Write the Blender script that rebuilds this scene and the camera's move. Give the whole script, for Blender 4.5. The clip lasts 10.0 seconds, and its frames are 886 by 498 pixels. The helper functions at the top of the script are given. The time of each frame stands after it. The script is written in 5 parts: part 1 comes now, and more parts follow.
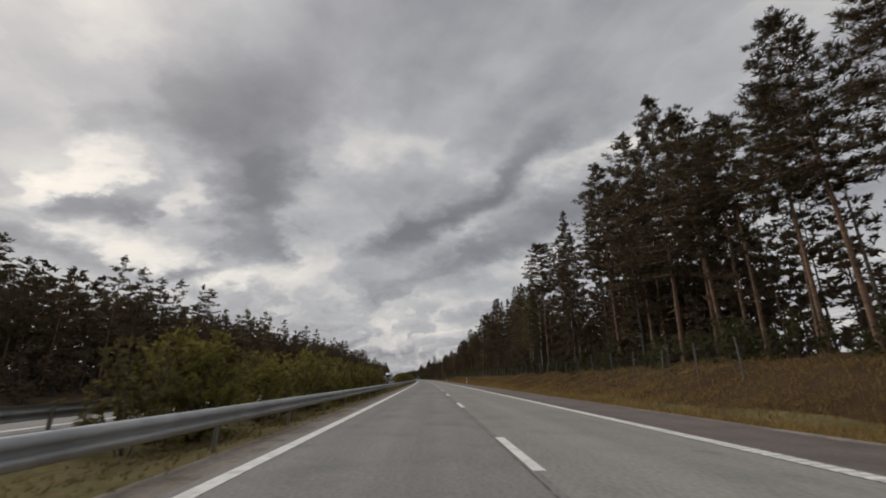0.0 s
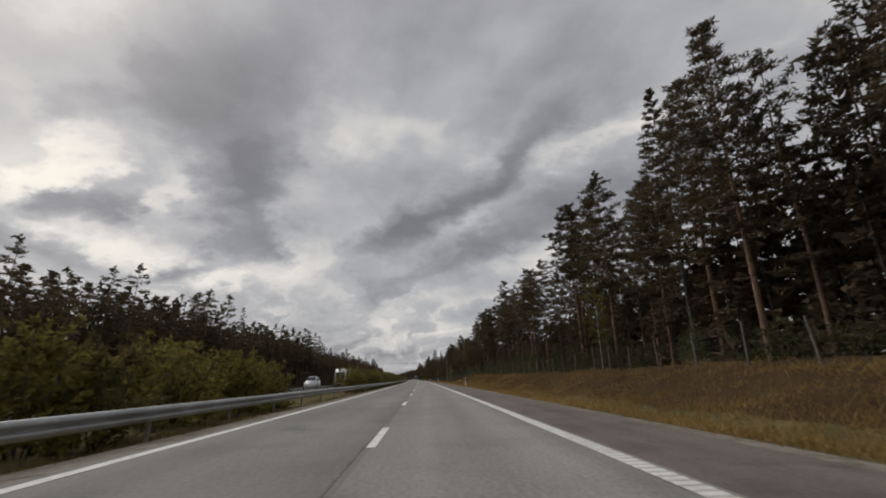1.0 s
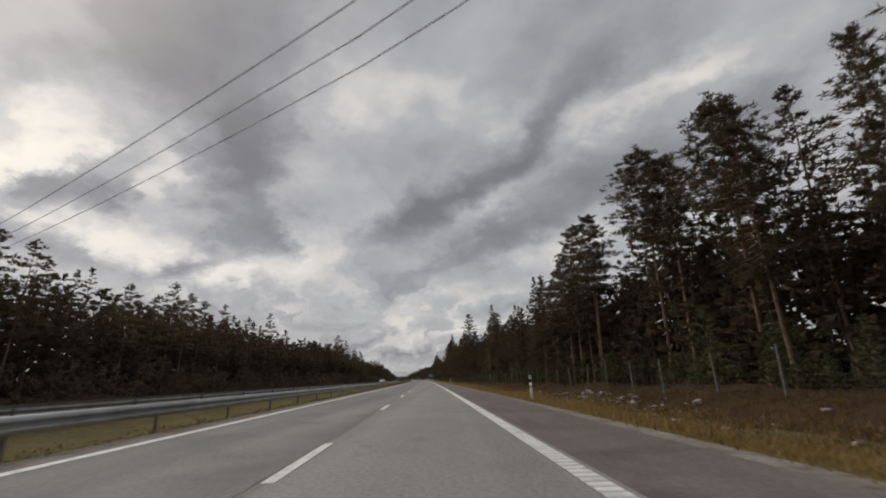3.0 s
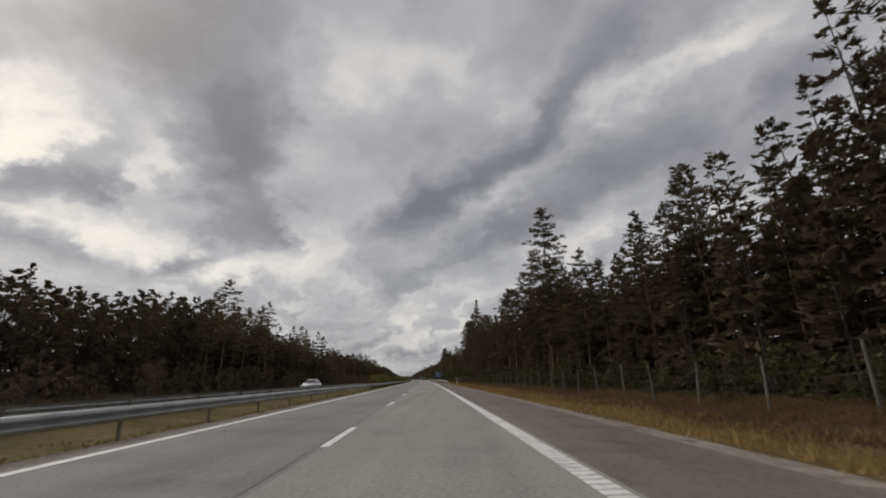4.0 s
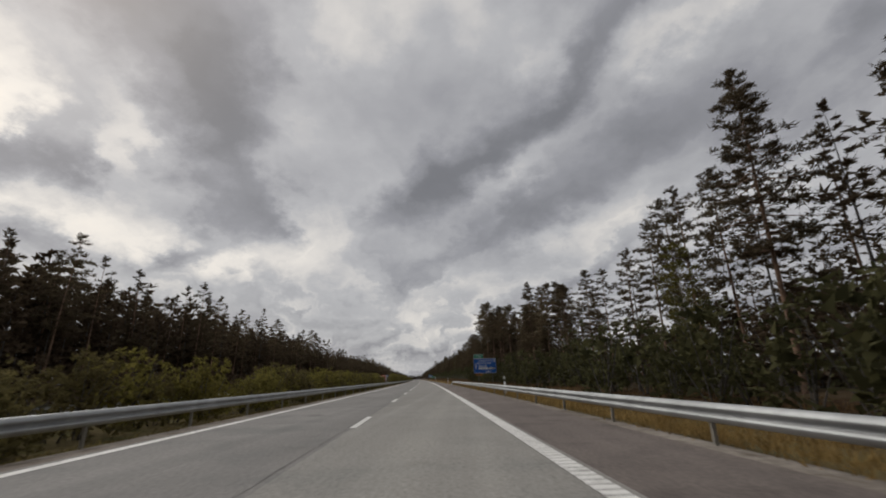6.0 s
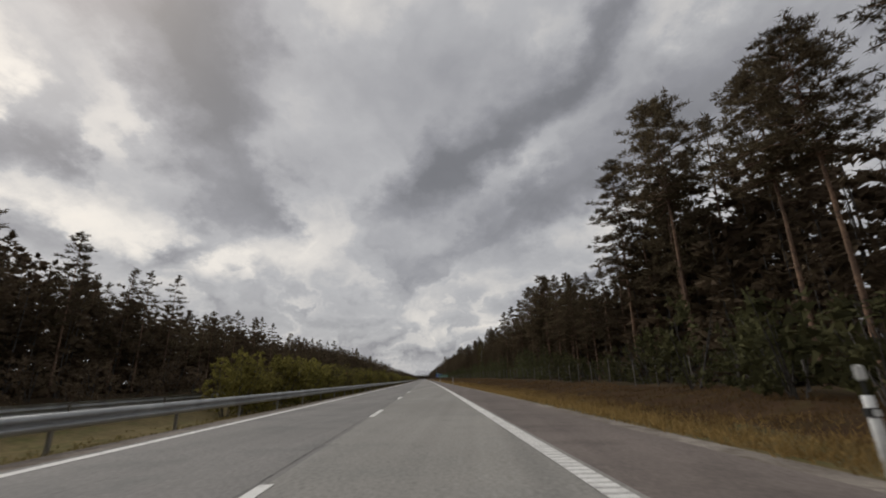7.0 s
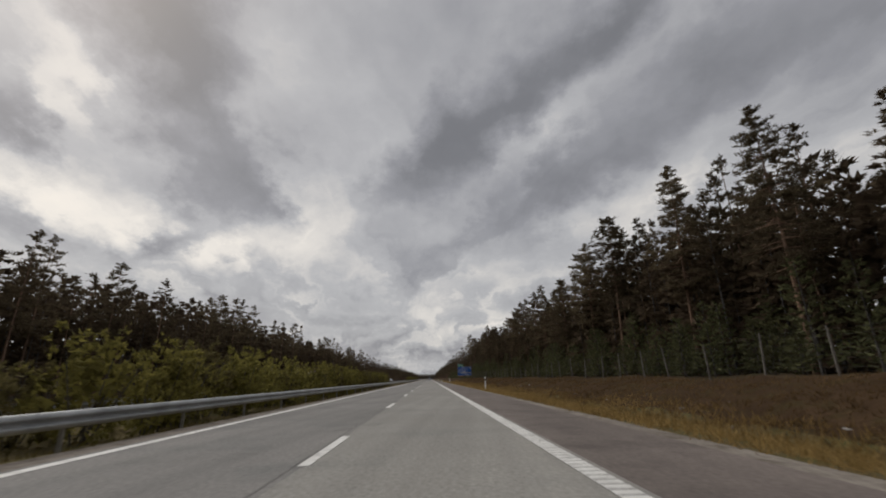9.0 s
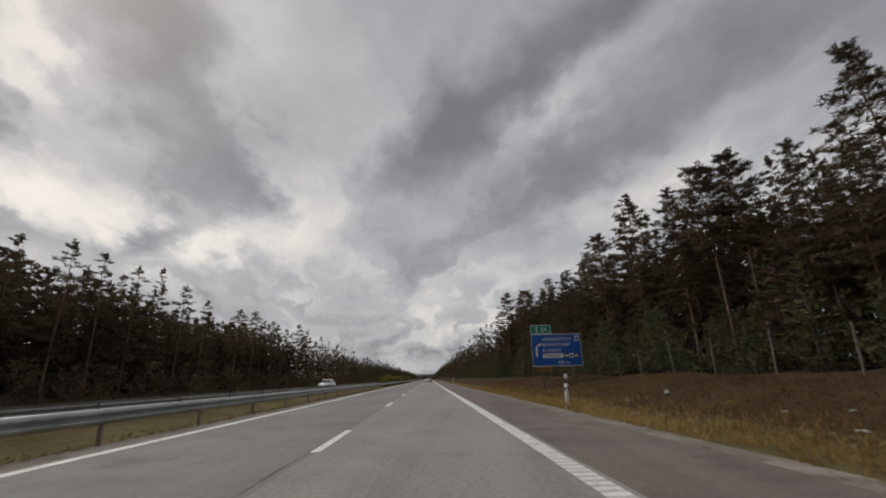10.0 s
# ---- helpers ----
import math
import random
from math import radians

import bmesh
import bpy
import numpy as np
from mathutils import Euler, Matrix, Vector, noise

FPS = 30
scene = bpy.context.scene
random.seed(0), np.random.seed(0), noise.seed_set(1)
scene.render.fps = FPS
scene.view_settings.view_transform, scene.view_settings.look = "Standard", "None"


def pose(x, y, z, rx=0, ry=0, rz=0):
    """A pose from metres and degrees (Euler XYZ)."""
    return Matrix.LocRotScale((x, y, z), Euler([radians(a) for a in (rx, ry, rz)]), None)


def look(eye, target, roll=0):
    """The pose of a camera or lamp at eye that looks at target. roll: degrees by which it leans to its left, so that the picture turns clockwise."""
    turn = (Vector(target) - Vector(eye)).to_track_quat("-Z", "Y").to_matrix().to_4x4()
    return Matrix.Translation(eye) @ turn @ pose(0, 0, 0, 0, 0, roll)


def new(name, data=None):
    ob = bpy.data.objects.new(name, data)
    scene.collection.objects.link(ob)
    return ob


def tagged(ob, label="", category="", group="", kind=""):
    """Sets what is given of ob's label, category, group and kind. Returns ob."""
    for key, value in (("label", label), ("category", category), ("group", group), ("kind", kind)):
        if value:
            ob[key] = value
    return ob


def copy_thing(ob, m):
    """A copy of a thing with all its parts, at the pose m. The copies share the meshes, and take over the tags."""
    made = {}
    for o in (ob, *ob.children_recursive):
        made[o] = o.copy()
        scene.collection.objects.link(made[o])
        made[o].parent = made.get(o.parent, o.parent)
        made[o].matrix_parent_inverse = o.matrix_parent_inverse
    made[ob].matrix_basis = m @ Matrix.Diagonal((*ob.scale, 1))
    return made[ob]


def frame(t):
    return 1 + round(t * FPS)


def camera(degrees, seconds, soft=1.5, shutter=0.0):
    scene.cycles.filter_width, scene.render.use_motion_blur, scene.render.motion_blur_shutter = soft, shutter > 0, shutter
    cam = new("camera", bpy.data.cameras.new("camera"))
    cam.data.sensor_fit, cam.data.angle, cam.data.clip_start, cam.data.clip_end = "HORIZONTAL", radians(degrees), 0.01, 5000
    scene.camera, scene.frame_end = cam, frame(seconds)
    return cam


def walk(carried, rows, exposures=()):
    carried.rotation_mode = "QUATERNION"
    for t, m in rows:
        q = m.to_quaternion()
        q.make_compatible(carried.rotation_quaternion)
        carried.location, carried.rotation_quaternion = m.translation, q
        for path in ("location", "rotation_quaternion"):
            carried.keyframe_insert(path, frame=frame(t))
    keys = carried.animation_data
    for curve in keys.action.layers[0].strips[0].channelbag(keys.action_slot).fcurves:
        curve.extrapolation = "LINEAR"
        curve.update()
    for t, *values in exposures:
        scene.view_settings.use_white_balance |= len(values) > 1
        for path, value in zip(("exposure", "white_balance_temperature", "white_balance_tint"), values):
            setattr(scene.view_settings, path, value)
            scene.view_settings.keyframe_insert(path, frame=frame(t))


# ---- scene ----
K = 0.35            # the place is built in true metres and brought to this scale at the end (the drive is a speeded one)
EYE = 1.1


# the road's line: arc length to plan, a long left-hand bend that runs out into a straight
def bend(s):
    return 1 / 8000.0 if s < 760 else max(0.0, (1 - (s - 760) / 200.0)) / 8000.0


_ST = np.arange(-200.0, 3600.0, 2.0)
_TH = np.cumsum([bend(s) * 2.0 for s in _ST])
_TH = _TH - np.interp(0.0, _ST, _TH)
_PX = np.cumsum(-np.sin(_TH) * 2.0)
_PY = np.cumsum(np.cos(_TH) * 2.0)
_PX = _PX - np.interp(0.0, _ST, _PX)
_PY = _PY - np.interp(0.0, _ST, _PY)


def heading(s):
    return float(np.interp(s, _ST, _TH))


def road_xy(s, x):
    """Plan of the place s metres along the lane line and x metres to its right (arrays or numbers)."""
    th = np.interp(s, _ST, _TH)
    return np.interp(s, _ST, _PX) + x * np.cos(th), np.interp(s, _ST, _PY) + x * np.sin(th)


def road_pose(s, x, z, turn=0.0):
    px, py = road_xy(s, x)
    return pose(float(px), float(py), z, 0, 0, math.degrees(heading(s)) + turn)


# ---- camera ----
cam = camera(92.5, 10.0, soft=1.9, shutter=0.02)
# seconds, way along the road, offset from the lane line, turn against the road, pitch, lean
DRIVE = [
    (0.0, 0.0, -1.36, -1.9, 16.97, -0.35),
    (0.5, 53.09, 0.0, -3.1, 16.97, -1.0),
    (1.0, 105.89, 0.92, -2.75, 16.97, -1.2),
    (1.5, 158.96, 1.37, -2.6, 16.97, -1.0),
    (2.0, 207.0, 1.72, -2.2, 16.97, -1.2),
    (2.5, 260.08, 1.85, -2.0, 16.97, -1.2),
    (3.0, 312.36, 1.86, -2.0, 16.97, -1.15),
    (4.5, 470.99, 1.87, -2.05, 16.97, -1.25),
    (5.0, 524.39, 1.88, -2.1, 16.97, -1.3),
    (6.5, 683.08, 1.86, -2.1, 16.97, -1.3),
    (7.0, 735.5, 1.85, -2.0, 16.97, -1.25),
    (7.5, 789.6, 1.78, -2.1, 16.97, -1.15),
    (8.0, 842.44, 1.76, -2.0, 16.97, -1.1),
    (8.5, 894.6, 1.74, -1.9, 16.97, -1.0),
    (9.0, 947.4, 1.72, -2.0, 16.97, -1.0),
    (9.5, 1000.6, 1.8, -2.05, 16.97, -1.1),
    (10.0, 1054.2, 1.86, -2.2, 16.97, -1.3),
]


def drive_pose(s, x, turn, pitch, lean):
    px, py = road_xy(s, x)
    return pose(K * float(px), K * float(py), K * EYE, 0, 0, math.degrees(heading(s)) + turn) @ pose(0, 0, 0, 90 + pitch, 0, 0) @ pose(0, 0, 0, 0, 0, lean)


walk(cam, [(t, drive_pose(s, x, turn, pitch, lean)) for t, s, x, turn, pitch, lean in DRIVE])

# ---- world, sun, exposure ----
world = bpy.data.worlds.new("World")
scene.world = world
world.use_nodes = True
wn = world.node_tree
sky = wn.nodes.new("ShaderNodeTexSky")
sky.sky_type, sky.sun_disc = "NISHITA", False
sky.sun_elevation, sky.sun_rotation = radians(44), radians(-55)
sky.dust_density = 4.0
wn.links.new(sky.outputs[0], wn.nodes["Background"].inputs[0])
wn.nodes["Background"].inputs[1].default_value = 0.015

sun = new("sun", bpy.data.lights.new("sun", "SUN"))
sun.data.energy, sun.data.angle, sun.data.color = 5.0, radians(35), (1.0, 0.96, 0.9)
sun.matrix_world = look((0, 0, 0), (0.6, -0.42, -0.7))
scene.view_settings.exposure = 0.0


# ---- materials ----
def nodes_of(name):
    m = bpy.data.materials.new(name)
    m.use_nodes = True
    t = m.node_tree
    return m, t, t.nodes["Principled BSDF"]


def nd(t, kind, **kw):
    n = t.nodes.new(kind)
    for k, v in kw.items():
        if k == "op":
            n.operation = v
        else:
            n.inputs[k].default_value = v
    return n


def place(t):
    """Coordinates in true metres."""
    g = t.nodes.new("ShaderNodeNewGeometry")
    m = nd(t, "ShaderNodeVectorMath", op="SCALE")
    m.inputs["Scale"].default_value = 1.0 / K
    t.links.new(g.outputs["Position"], m.inputs[0])
    return m.outputs[0]


def local(t, stretch=(1, 1, 1)):
    g = t.nodes.new("ShaderNodeTexCoord")
    m = nd(t, "ShaderNodeVectorMath", op="MULTIPLY")
    m.inputs[1].default_value = [c / K for c in stretch]
    t.links.new(g.outputs["Object"], m.inputs[0])
    return m.outputs[0]


def noise_at(t, where, scale, detail=4.0, rough=0.55, distort=0.0):
    n = nd(t, "ShaderNodeTexNoise", Scale=scale, Detail=detail, Roughness=rough, Distortion=distort)
    t.links.new(where, n.inputs["Vector"])
    return n.outputs["Fac"]


def ramp(t, fac, stops):
    n = t.nodes.new("ShaderNodeValToRGB")
    e = n.color_ramp.elements
    while len(e) < len(stops):
        e.new(0.5)
    for el, (p, c) in zip(e, stops):
        el.position, el.color = p, (*c, 1)
    t.links.new(fac, n.inputs[0])
    return n.outputs[0]


def blend(t, fac, a, b, mode="MIX"):
    n = t.nodes.new("ShaderNodeMix")
    n.data_type, n.blend_type = "RGBA", mode
    for sock, v in ((n.inputs[0], fac), (n.inputs[6], a), (n.inputs[7], b)):
        if isinstance(v, (int, float)):
            sock.default_value = v
        elif isinstance(v, tuple):
            sock.default_value = (*v, 1)
        else:
            t.links.new(v, sock)
    return n.outputs[2]


def bump(t, bsdf, height, strength, dist):
    n = nd(t, "ShaderNodeBump", Strength=strength, Distance=dist * K)
    t.links.new(height, n.inputs["Height"])
    t.links.new(n.outputs[0], bsdf.inputs["Normal"])


def surface(name, a, b, fine, coarse, rough=0.9, relief=0.0, c=None, grain=0.25, tracks=0.0):
    """A worn matt surface: two colours in large patches, a fine grain over them, and relief."""
    m, t, p = nodes_of(name)
    w = place(t)
    big = noise_at(t, w, coarse, 5.0, 0.6)
    col = ramp(t, big, [(0.3, a), (0.7, b)])
    if c:
        col = blend(t, ramp(t, noise_at(t, w, coarse * 3.7, 4.0), [(0.5, (0, 0, 0)), (0.72, (1, 1, 1))]), col, c)
    if tracks:
        along = nd(t, "ShaderNodeVectorMath", op="MULTIPLY")
        along.inputs[1].default_value = (1.0, 0.012, 1.0)
        t.links.new(w, along.inputs[0])
        col = blend(t, tracks, col, ramp(t, noise_at(t, along.outputs[0], 1.1, 3.0, 0.5), [(0.3, (0.25, 0.25, 0.25)), (0.7, (0.7, 0.7, 0.68))]), "OVERLAY")
        spots = ramp(t, noise_at(t, w, 0.45, 6.0, 0.7), [(0.6, (0, 0, 0)), (0.74, (0.8, 0.8, 0.8))])
        col = blend(t, spots, col, tuple(0.55 * v for v in a))
    small = noise_at(t, w, fine, 3.0, 0.7)
    col = blend(t, grain, col, ramp(t, small, [(0.25, (0.2, 0.2, 0.2)), (0.75, (0.85, 0.85, 0.85))]), "OVERLAY")
    t.links.new(col, p.inputs["Base Color"])
    p.inputs["Roughness"].default_value = rough
    p.inputs["Specular IOR Level"].default_value = 0.03 if rough >= 0.95 else 0.25
    if relief:
        bump(t, p, small, 0.6, relief)
    return m


def foliage(name, dark, light, through_light=0.25):
    m, t, p = nodes_of(name)
    g = t.nodes.new("ShaderNodeNewGeometry")
    o = t.nodes.new("ShaderNodeObjectInfo")
    col = ramp(t, g.outputs["Random Per Island"], [(0.0, dark), (1.0, light)])
    far = ramp(t, noise_at(t, place(t), 0.11, 2.0), [(0.3, (0.35, 0.33, 0.3)), (0.7, (0.66, 0.66, 0.6))])
    col = blend(t, 0.8, col, far, "OVERLAY")
    hue = nd(t, "ShaderNodeHueSaturation")
    r = nd(t, "ShaderNodeMapRange")
    r.inputs["To Min"].default_value, r.inputs["To Max"].default_value = 0.7, 1.25
    t.links.new(o.outputs["Random"], r.inputs[0])
    t.links.new(r.outputs[0], hue.inputs["Value"])
    t.links.new(col, hue.inputs["Color"])
    t.links.new(hue.outputs[0], p.inputs["Base Color"])
    p.inputs["Roughness"].default_value = 0.9
    p.inputs["Specular IOR Level"].default_value = 0.08
    tr = t.nodes.new("ShaderNodeBsdfTranslucent")
    t.links.new(hue.outputs[0], tr.inputs["Color"])
    mix = nd(t, "ShaderNodeMixShader")
    mix.inputs[0].default_value = through_light
    t.links.new(p.outputs[0], mix.inputs[1])
    t.links.new(tr.outputs[0], mix.inputs[2])
    t.links.new(mix.outputs[0], t.nodes["Material Output"].inputs["Surface"])
    return m


def plain(name, colour, rough=0.6, metal=0.0, wear=0.12, size=6.0):
    m, t, p = nodes_of(name)
    n = noise_at(t, local(t), size, 5.0, 0.65)
    dark = tuple(c * (1 - wear * 2) for c in colour)
    light = tuple(min(1, c * (1 + wear)) for c in colour)
    t.links.new(ramp(t, n, [(0.3, dark), (0.7, light)]), p.inputs["Base Color"])
    p.inputs["Roughness"].default_value, p.inputs["Metallic"].default_value = rough, metal
    return m


ASPHALT_L = surface("asphalt_left", (0.172, 0.164, 0.156), (0.216, 0.206, 0.196), 15.0, 0.16, 0.85, 0.006, (0.15, 0.147, 0.142), 0.5, 0.3)
ASPHALT_R = surface("asphalt_right", (0.215, 0.206, 0.19), (0.264, 0.252, 0.232), 15.0, 0.16, 0.85, 0.006, (0.205, 0.2, 0.187), 0.5, 0.3)
ASPHALT_S = surface("asphalt_shoulder", (0.122, 0.102, 0.092), (0.164, 0.137, 0.124), 14.0, 0.2, 0.9, 0.006, (0.1, 0.083, 0.075), 0.5, 0.3)
SEAM = surface("seam_tar", (0.06, 0.057, 0.054), (0.16, 0.153, 0.143), 14.0, 0.9, 0.7, 0.0, (0.2, 0.19, 0.18), 0.3)
PAINT_WORN = surface("worn_paint", (0.3, 0.29, 0.275), (0.4, 0.39, 0.37), 16.0, 0.9, 0.8, 0.002, (0.25, 0.24, 0.23), 0.3)
PAINT = surface("road_paint", (0.6, 0.59, 0.56), (0.72, 0.71, 0.68), 16.0, 0.9, 0.7, 0.002, (0.45, 0.44, 0.42), 0.3)
GRAVEL = surface("gravel", (0.15, 0.128, 0.11), (0.29, 0.258, 0.225), 10.0, 0.5, 0.95, 0.03, (0.12, 0.1, 0.08), 0.5)
SOIL = surface("forest_soil", (0.035, 0.026, 0.017), (0.075, 0.053, 0.032), 3.0, 0.13, 1.0, 0.03, (0.04, 0.038, 0.018), 0.3)
HEATH_SOIL = surface("heath_soil", (0.042, 0.026, 0.016), (0.07, 0.044, 0.025), 4.0, 0.25, 1.0, 0.03, (0.055, 0.042, 0.02), 0.45)
TURF = surface("turf", (0.082, 0.066, 0.034), (0.15, 0.118, 0.058), 5.0, 0.3, 1.0, 0.03, (0.08, 0.078, 0.03), 0.45)
GALV = plain("galvanised_steel", (0.4, 0.41, 0.41), 0.55, 0.65, 0.15, 1.2)
POST_STEEL = plain("dusty_post_steel", (0.27, 0.25, 0.215), 0.85, 0.1, 0.2, 3.0)
GALV_DARK = plain("weathered_steel", (0.16, 0.16, 0.155), 0.7, 0.4, 0.2, 3.0)
BARK_PINE = surface("pine_bark", (0.12, 0.082, 0.062), (0.26, 0.165, 0.11), 9.0, 0.7, 0.95, 0.03, (0.08, 0.06, 0.05), 0.5)
BARK_GREY = surface("grey_bark", (0.06, 0.055, 0.05), (0.14, 0.13, 0.12), 9.0, 0.7, 0.95, 0.03, (0.05, 0.04, 0.035), 0.5)
BARK_PALE = surface("birch_bark", (0.3, 0.29, 0.27), (0.45, 0.44, 0.41), 9.0, 0.9, 0.9, 0.02, (0.06, 0.055, 0.05), 0.4)
PINE = foliage("pine_needles", (0.092, 0.07, 0.049), (0.138, 0.112, 0.073), 0.32)
SPRUCE = foliage("spruce_needles", (0.098, 0.07, 0.052), (0.13, 0.1, 0.068), 0.32)
LEAF = foliage("shrub_leaves", (0.095, 0.086, 0.03), (0.205, 0.182, 0.055), 0.45)
HEATH = foliage("heath", (0.135, 0.086, 0.046), (0.25, 0.168, 0.088), 0.45)
LEAF_DULL = foliage("autumn_leaves", (0.088, 0.076, 0.036), (0.165, 0.14, 0.064), 0.35)
SAPLING = foliage("sapling_leaves", (0.055, 0.06, 0.034), (0.12, 0.122, 0.062), 0.35)
UNDER = foliage("undergrowth_leaves", (0.045, 0.046, 0.024), (0.1, 0.098, 0.048), 0.3)
GRASS_DRY = foliage("dry_grass", (0.15, 0.1, 0.038), (0.36, 0.25, 0.108), 0.4)
GRASS_GREEN = foliage("verge_grass", (0.12, 0.1, 0.042), (0.25, 0.2, 0.088), 0.45)


# ---- mesh helpers ----
def mesh_of(name, verts, faces, materials, index=None, smooth=False):
    """A mesh from arrays of vertices and of triangles or quads."""
    verts, faces = np.asarray(verts, np.float32), np.asarray(faces, np.int32)
    me = bpy.data.meshes.new(name)
    n, k = faces.shape
    me.vertices.add(len(verts))
    me.vertices.foreach_set("co", verts.ravel())
    me.loops.add(n * k)
    me.loops.foreach_set("vertex_index", faces.ravel())
    me.polygons.add(n)
    me.polygons.foreach_set("loop_start", np.arange(0, n * k, k, dtype=np.int32))
    for m in materials:
        me.materials.append(m)
    if index is not None:
        me.polygons.foreach_set("material_index", np.asarray(index, np.int32))
    if smooth:
        me.polygons.foreach_set("use_smooth", np.ones(n, bool))
    me.update(calc_edges=True)
    return me


def link_part(name, me, parent=None, label=""):
    ob = new(name, me)
    if parent is not None:
        ob.parent = parent
    if label:
        ob["label"] = label
    return ob


def part(name, bm, material, parent=None, label="", smooth=False):
    me = bpy.data.meshes.new(name)
    bm.to_mesh(me)
    bm.free()
    me.materials.append(material)
    if smooth:
        for f in me.polygons:
            f.use_smooth = True
    return link_part(name, me, parent, label)


def box(bm, x0, x1, y0, y1, z0, z1, bevel=0.0):
    r = bmesh.ops.create_cube(bm, size=1.0)
    m = Matrix.Translation(((x0 + x1) / 2, (y0 + y1) / 2, (z0 + z1) / 2)) @ Matrix.Diagonal((x1 - x0, y1 - y0, z1 - z0, 1))
    bmesh.ops.transform(bm, matrix=m, verts=r["verts"])
    if bevel:
        edges = list({e for v in r["verts"] for e in v.link_edges})
        bmesh.ops.bevel(bm, geom=edges, offset=bevel, segments=2, affect="EDGES")
    return bm


def thing(name, label, category, m=None, group=""):
    e = new(name)
    e.empty_display_size = 0.2
    if m is not None:
        e.matrix_basis = m
    return tagged(e, label, category, group)


def strip(name, material, profile, s0, s1, step=4.0, parent=None, closed=False, label="", smooth=False, heights=None):
    """A cross-section of (x, z) drawn along the road."""
    ss = np.arange(s0, s1 + 0.01, step)
    pr = np.array(profile)
    X, Y = road_xy(ss[:, None], pr[None, :, 0])
    Z = np.broadcast_to(pr[None, :, 1], X.shape).copy()
    if heights is not None:
        Z = Z + heights(ss[:, None], pr[None, :, 0])
    n, k = X.shape
    i = np.arange(n - 1)[:, None] * k
    cols = np.arange(k if closed else k - 1)[None, :]
    nxt = (cols + 1) % k
    q = np.stack([i + cols, i + nxt, i + k + nxt, i + k + cols], -1).reshape(-1, 4)
    me = mesh_of(name, np.stack([X, Y, Z], -1).reshape(-1, 3), q, [material], smooth=smooth)
    return link_part(name, me, parent, label)


# ---- ground ----
def bank(s):
    """Height of the forest floor on the right, along the way."""
    return np.interp(s, [-200, 0, 120, 170, 235, 262, 330, 420, 560, 740, 860, 1090, 1400], [1.6, 2.2, 1.6, 1.5, 2.0, 0.5, 0.4, 0.0, -0.1, 0.2, 0.8, 1.0, 0.8])


def ground_z(s, x):
    s, x = np.broadcast_arrays(np.asarray(s, float), np.asarray(x, float))
    left = np.interp(x, [-60, -34, -30, -26.5, -23, -21.9, -10.8, -9.2, -8, -6.5, -4.9, -4.3], [0.3, 0.1, -0.2, -0.6, -0.2, -0.1, -0.1, -0.12, -0.35, -0.35, -0.06, -0.03])
    b = bank(s)
    f = np.interp(x, [6.1, 7.2, 8.6, 10.0, 12.0, 14.0, 17.0, 22.0], [0, 0, 0, 0, 0.3, 0.7, 1.0, 1.05])
    low = np.interp(x, [6.1, 6.4, 7.2, 8.6, 10.0, 12.0, 14.0, 17.0], [-0.03, -0.04, -0.12, -0.38, -0.5, -0.42, -0.2, 0.0])
    z = np.where(x < 0, left, np.where(x < 6.1, -0.05, low + f * b))
    z = np.where((x > -4.3) & (x <= 6.1), -0.05, z)
    z = np.where((x < -11.1) & (x > -21.7), -0.16, z)
    rough = 0.06 * np.sin(s * 0.9 + x * 1.7) + 0.08 * np.sin(s * 0.37 - x * 0.9) + 0.05 * np.sin(s * 1.9 + 0.6 * x)
    soft = np.interp(np.abs(x - 0.9), [5.6, 7.5, 12, 40, 75], [0, 0.5, 1.2, 1.5, 0])
    return z + rough * np.where((x < -9) & (x > -23), 0, soft)


def build_ground():
    xs = np.array([-3000, -900, -300, -120, -60, -45, -38, -34, -31, -30, -28, -26.5, -24.5, -23, -21.9, -21.5, -11.2, -10.8, -9.2, -8, -7.2, -6.5, -5.7, -4.9, -4.3, -3, 5, 6.1, 6.4, 6.8, 7.2, 7.8, 8.6, 9.3, 10, 11, 12, 13, 14, 15.5, 17, 19, 22, 28, 40, 80, 300, 900, 3000], float)
    ss = np.concatenate([[-190, -120], np.arange(-60, 1240, 1.5), np.arange(1240, 2000, 10), [2200, 2600, 3000, 3500]])
    X, Y = road_xy(ss[:, None], xs[None, :])
    Z = ground_z(ss[:, None], xs[None, :])
    n, k = X.shape
    i, j = np.arange(n - 1)[:, None] * k, np.arange(k - 1)[None, :]
    q = np.stack([i + j, i + j + 1, i + k + j + 1, i + k + j], -1).reshape(-1, 4)
    turfy = ((xs[:-1] >= -9.2) & (xs[:-1] < -4.0)) | ((xs[:-1] > 6.0) & (xs[:-1] < 10.9))
    heathy = (xs[:-1] > 10.9) & (xs[:-1] < 17.0)
    index = np.tile(turfy + 2 * heathy, n - 1)
    ob = link_part("ground", mesh_of("ground", np.stack([X, Y, Z], -1).reshape(-1, 3), q, [SOIL, TURF, HEATH_SOIL], index, smooth=True))
    return tagged(ob, "brown forest soil and verge with dry grass roots", "ground", kind="structure")


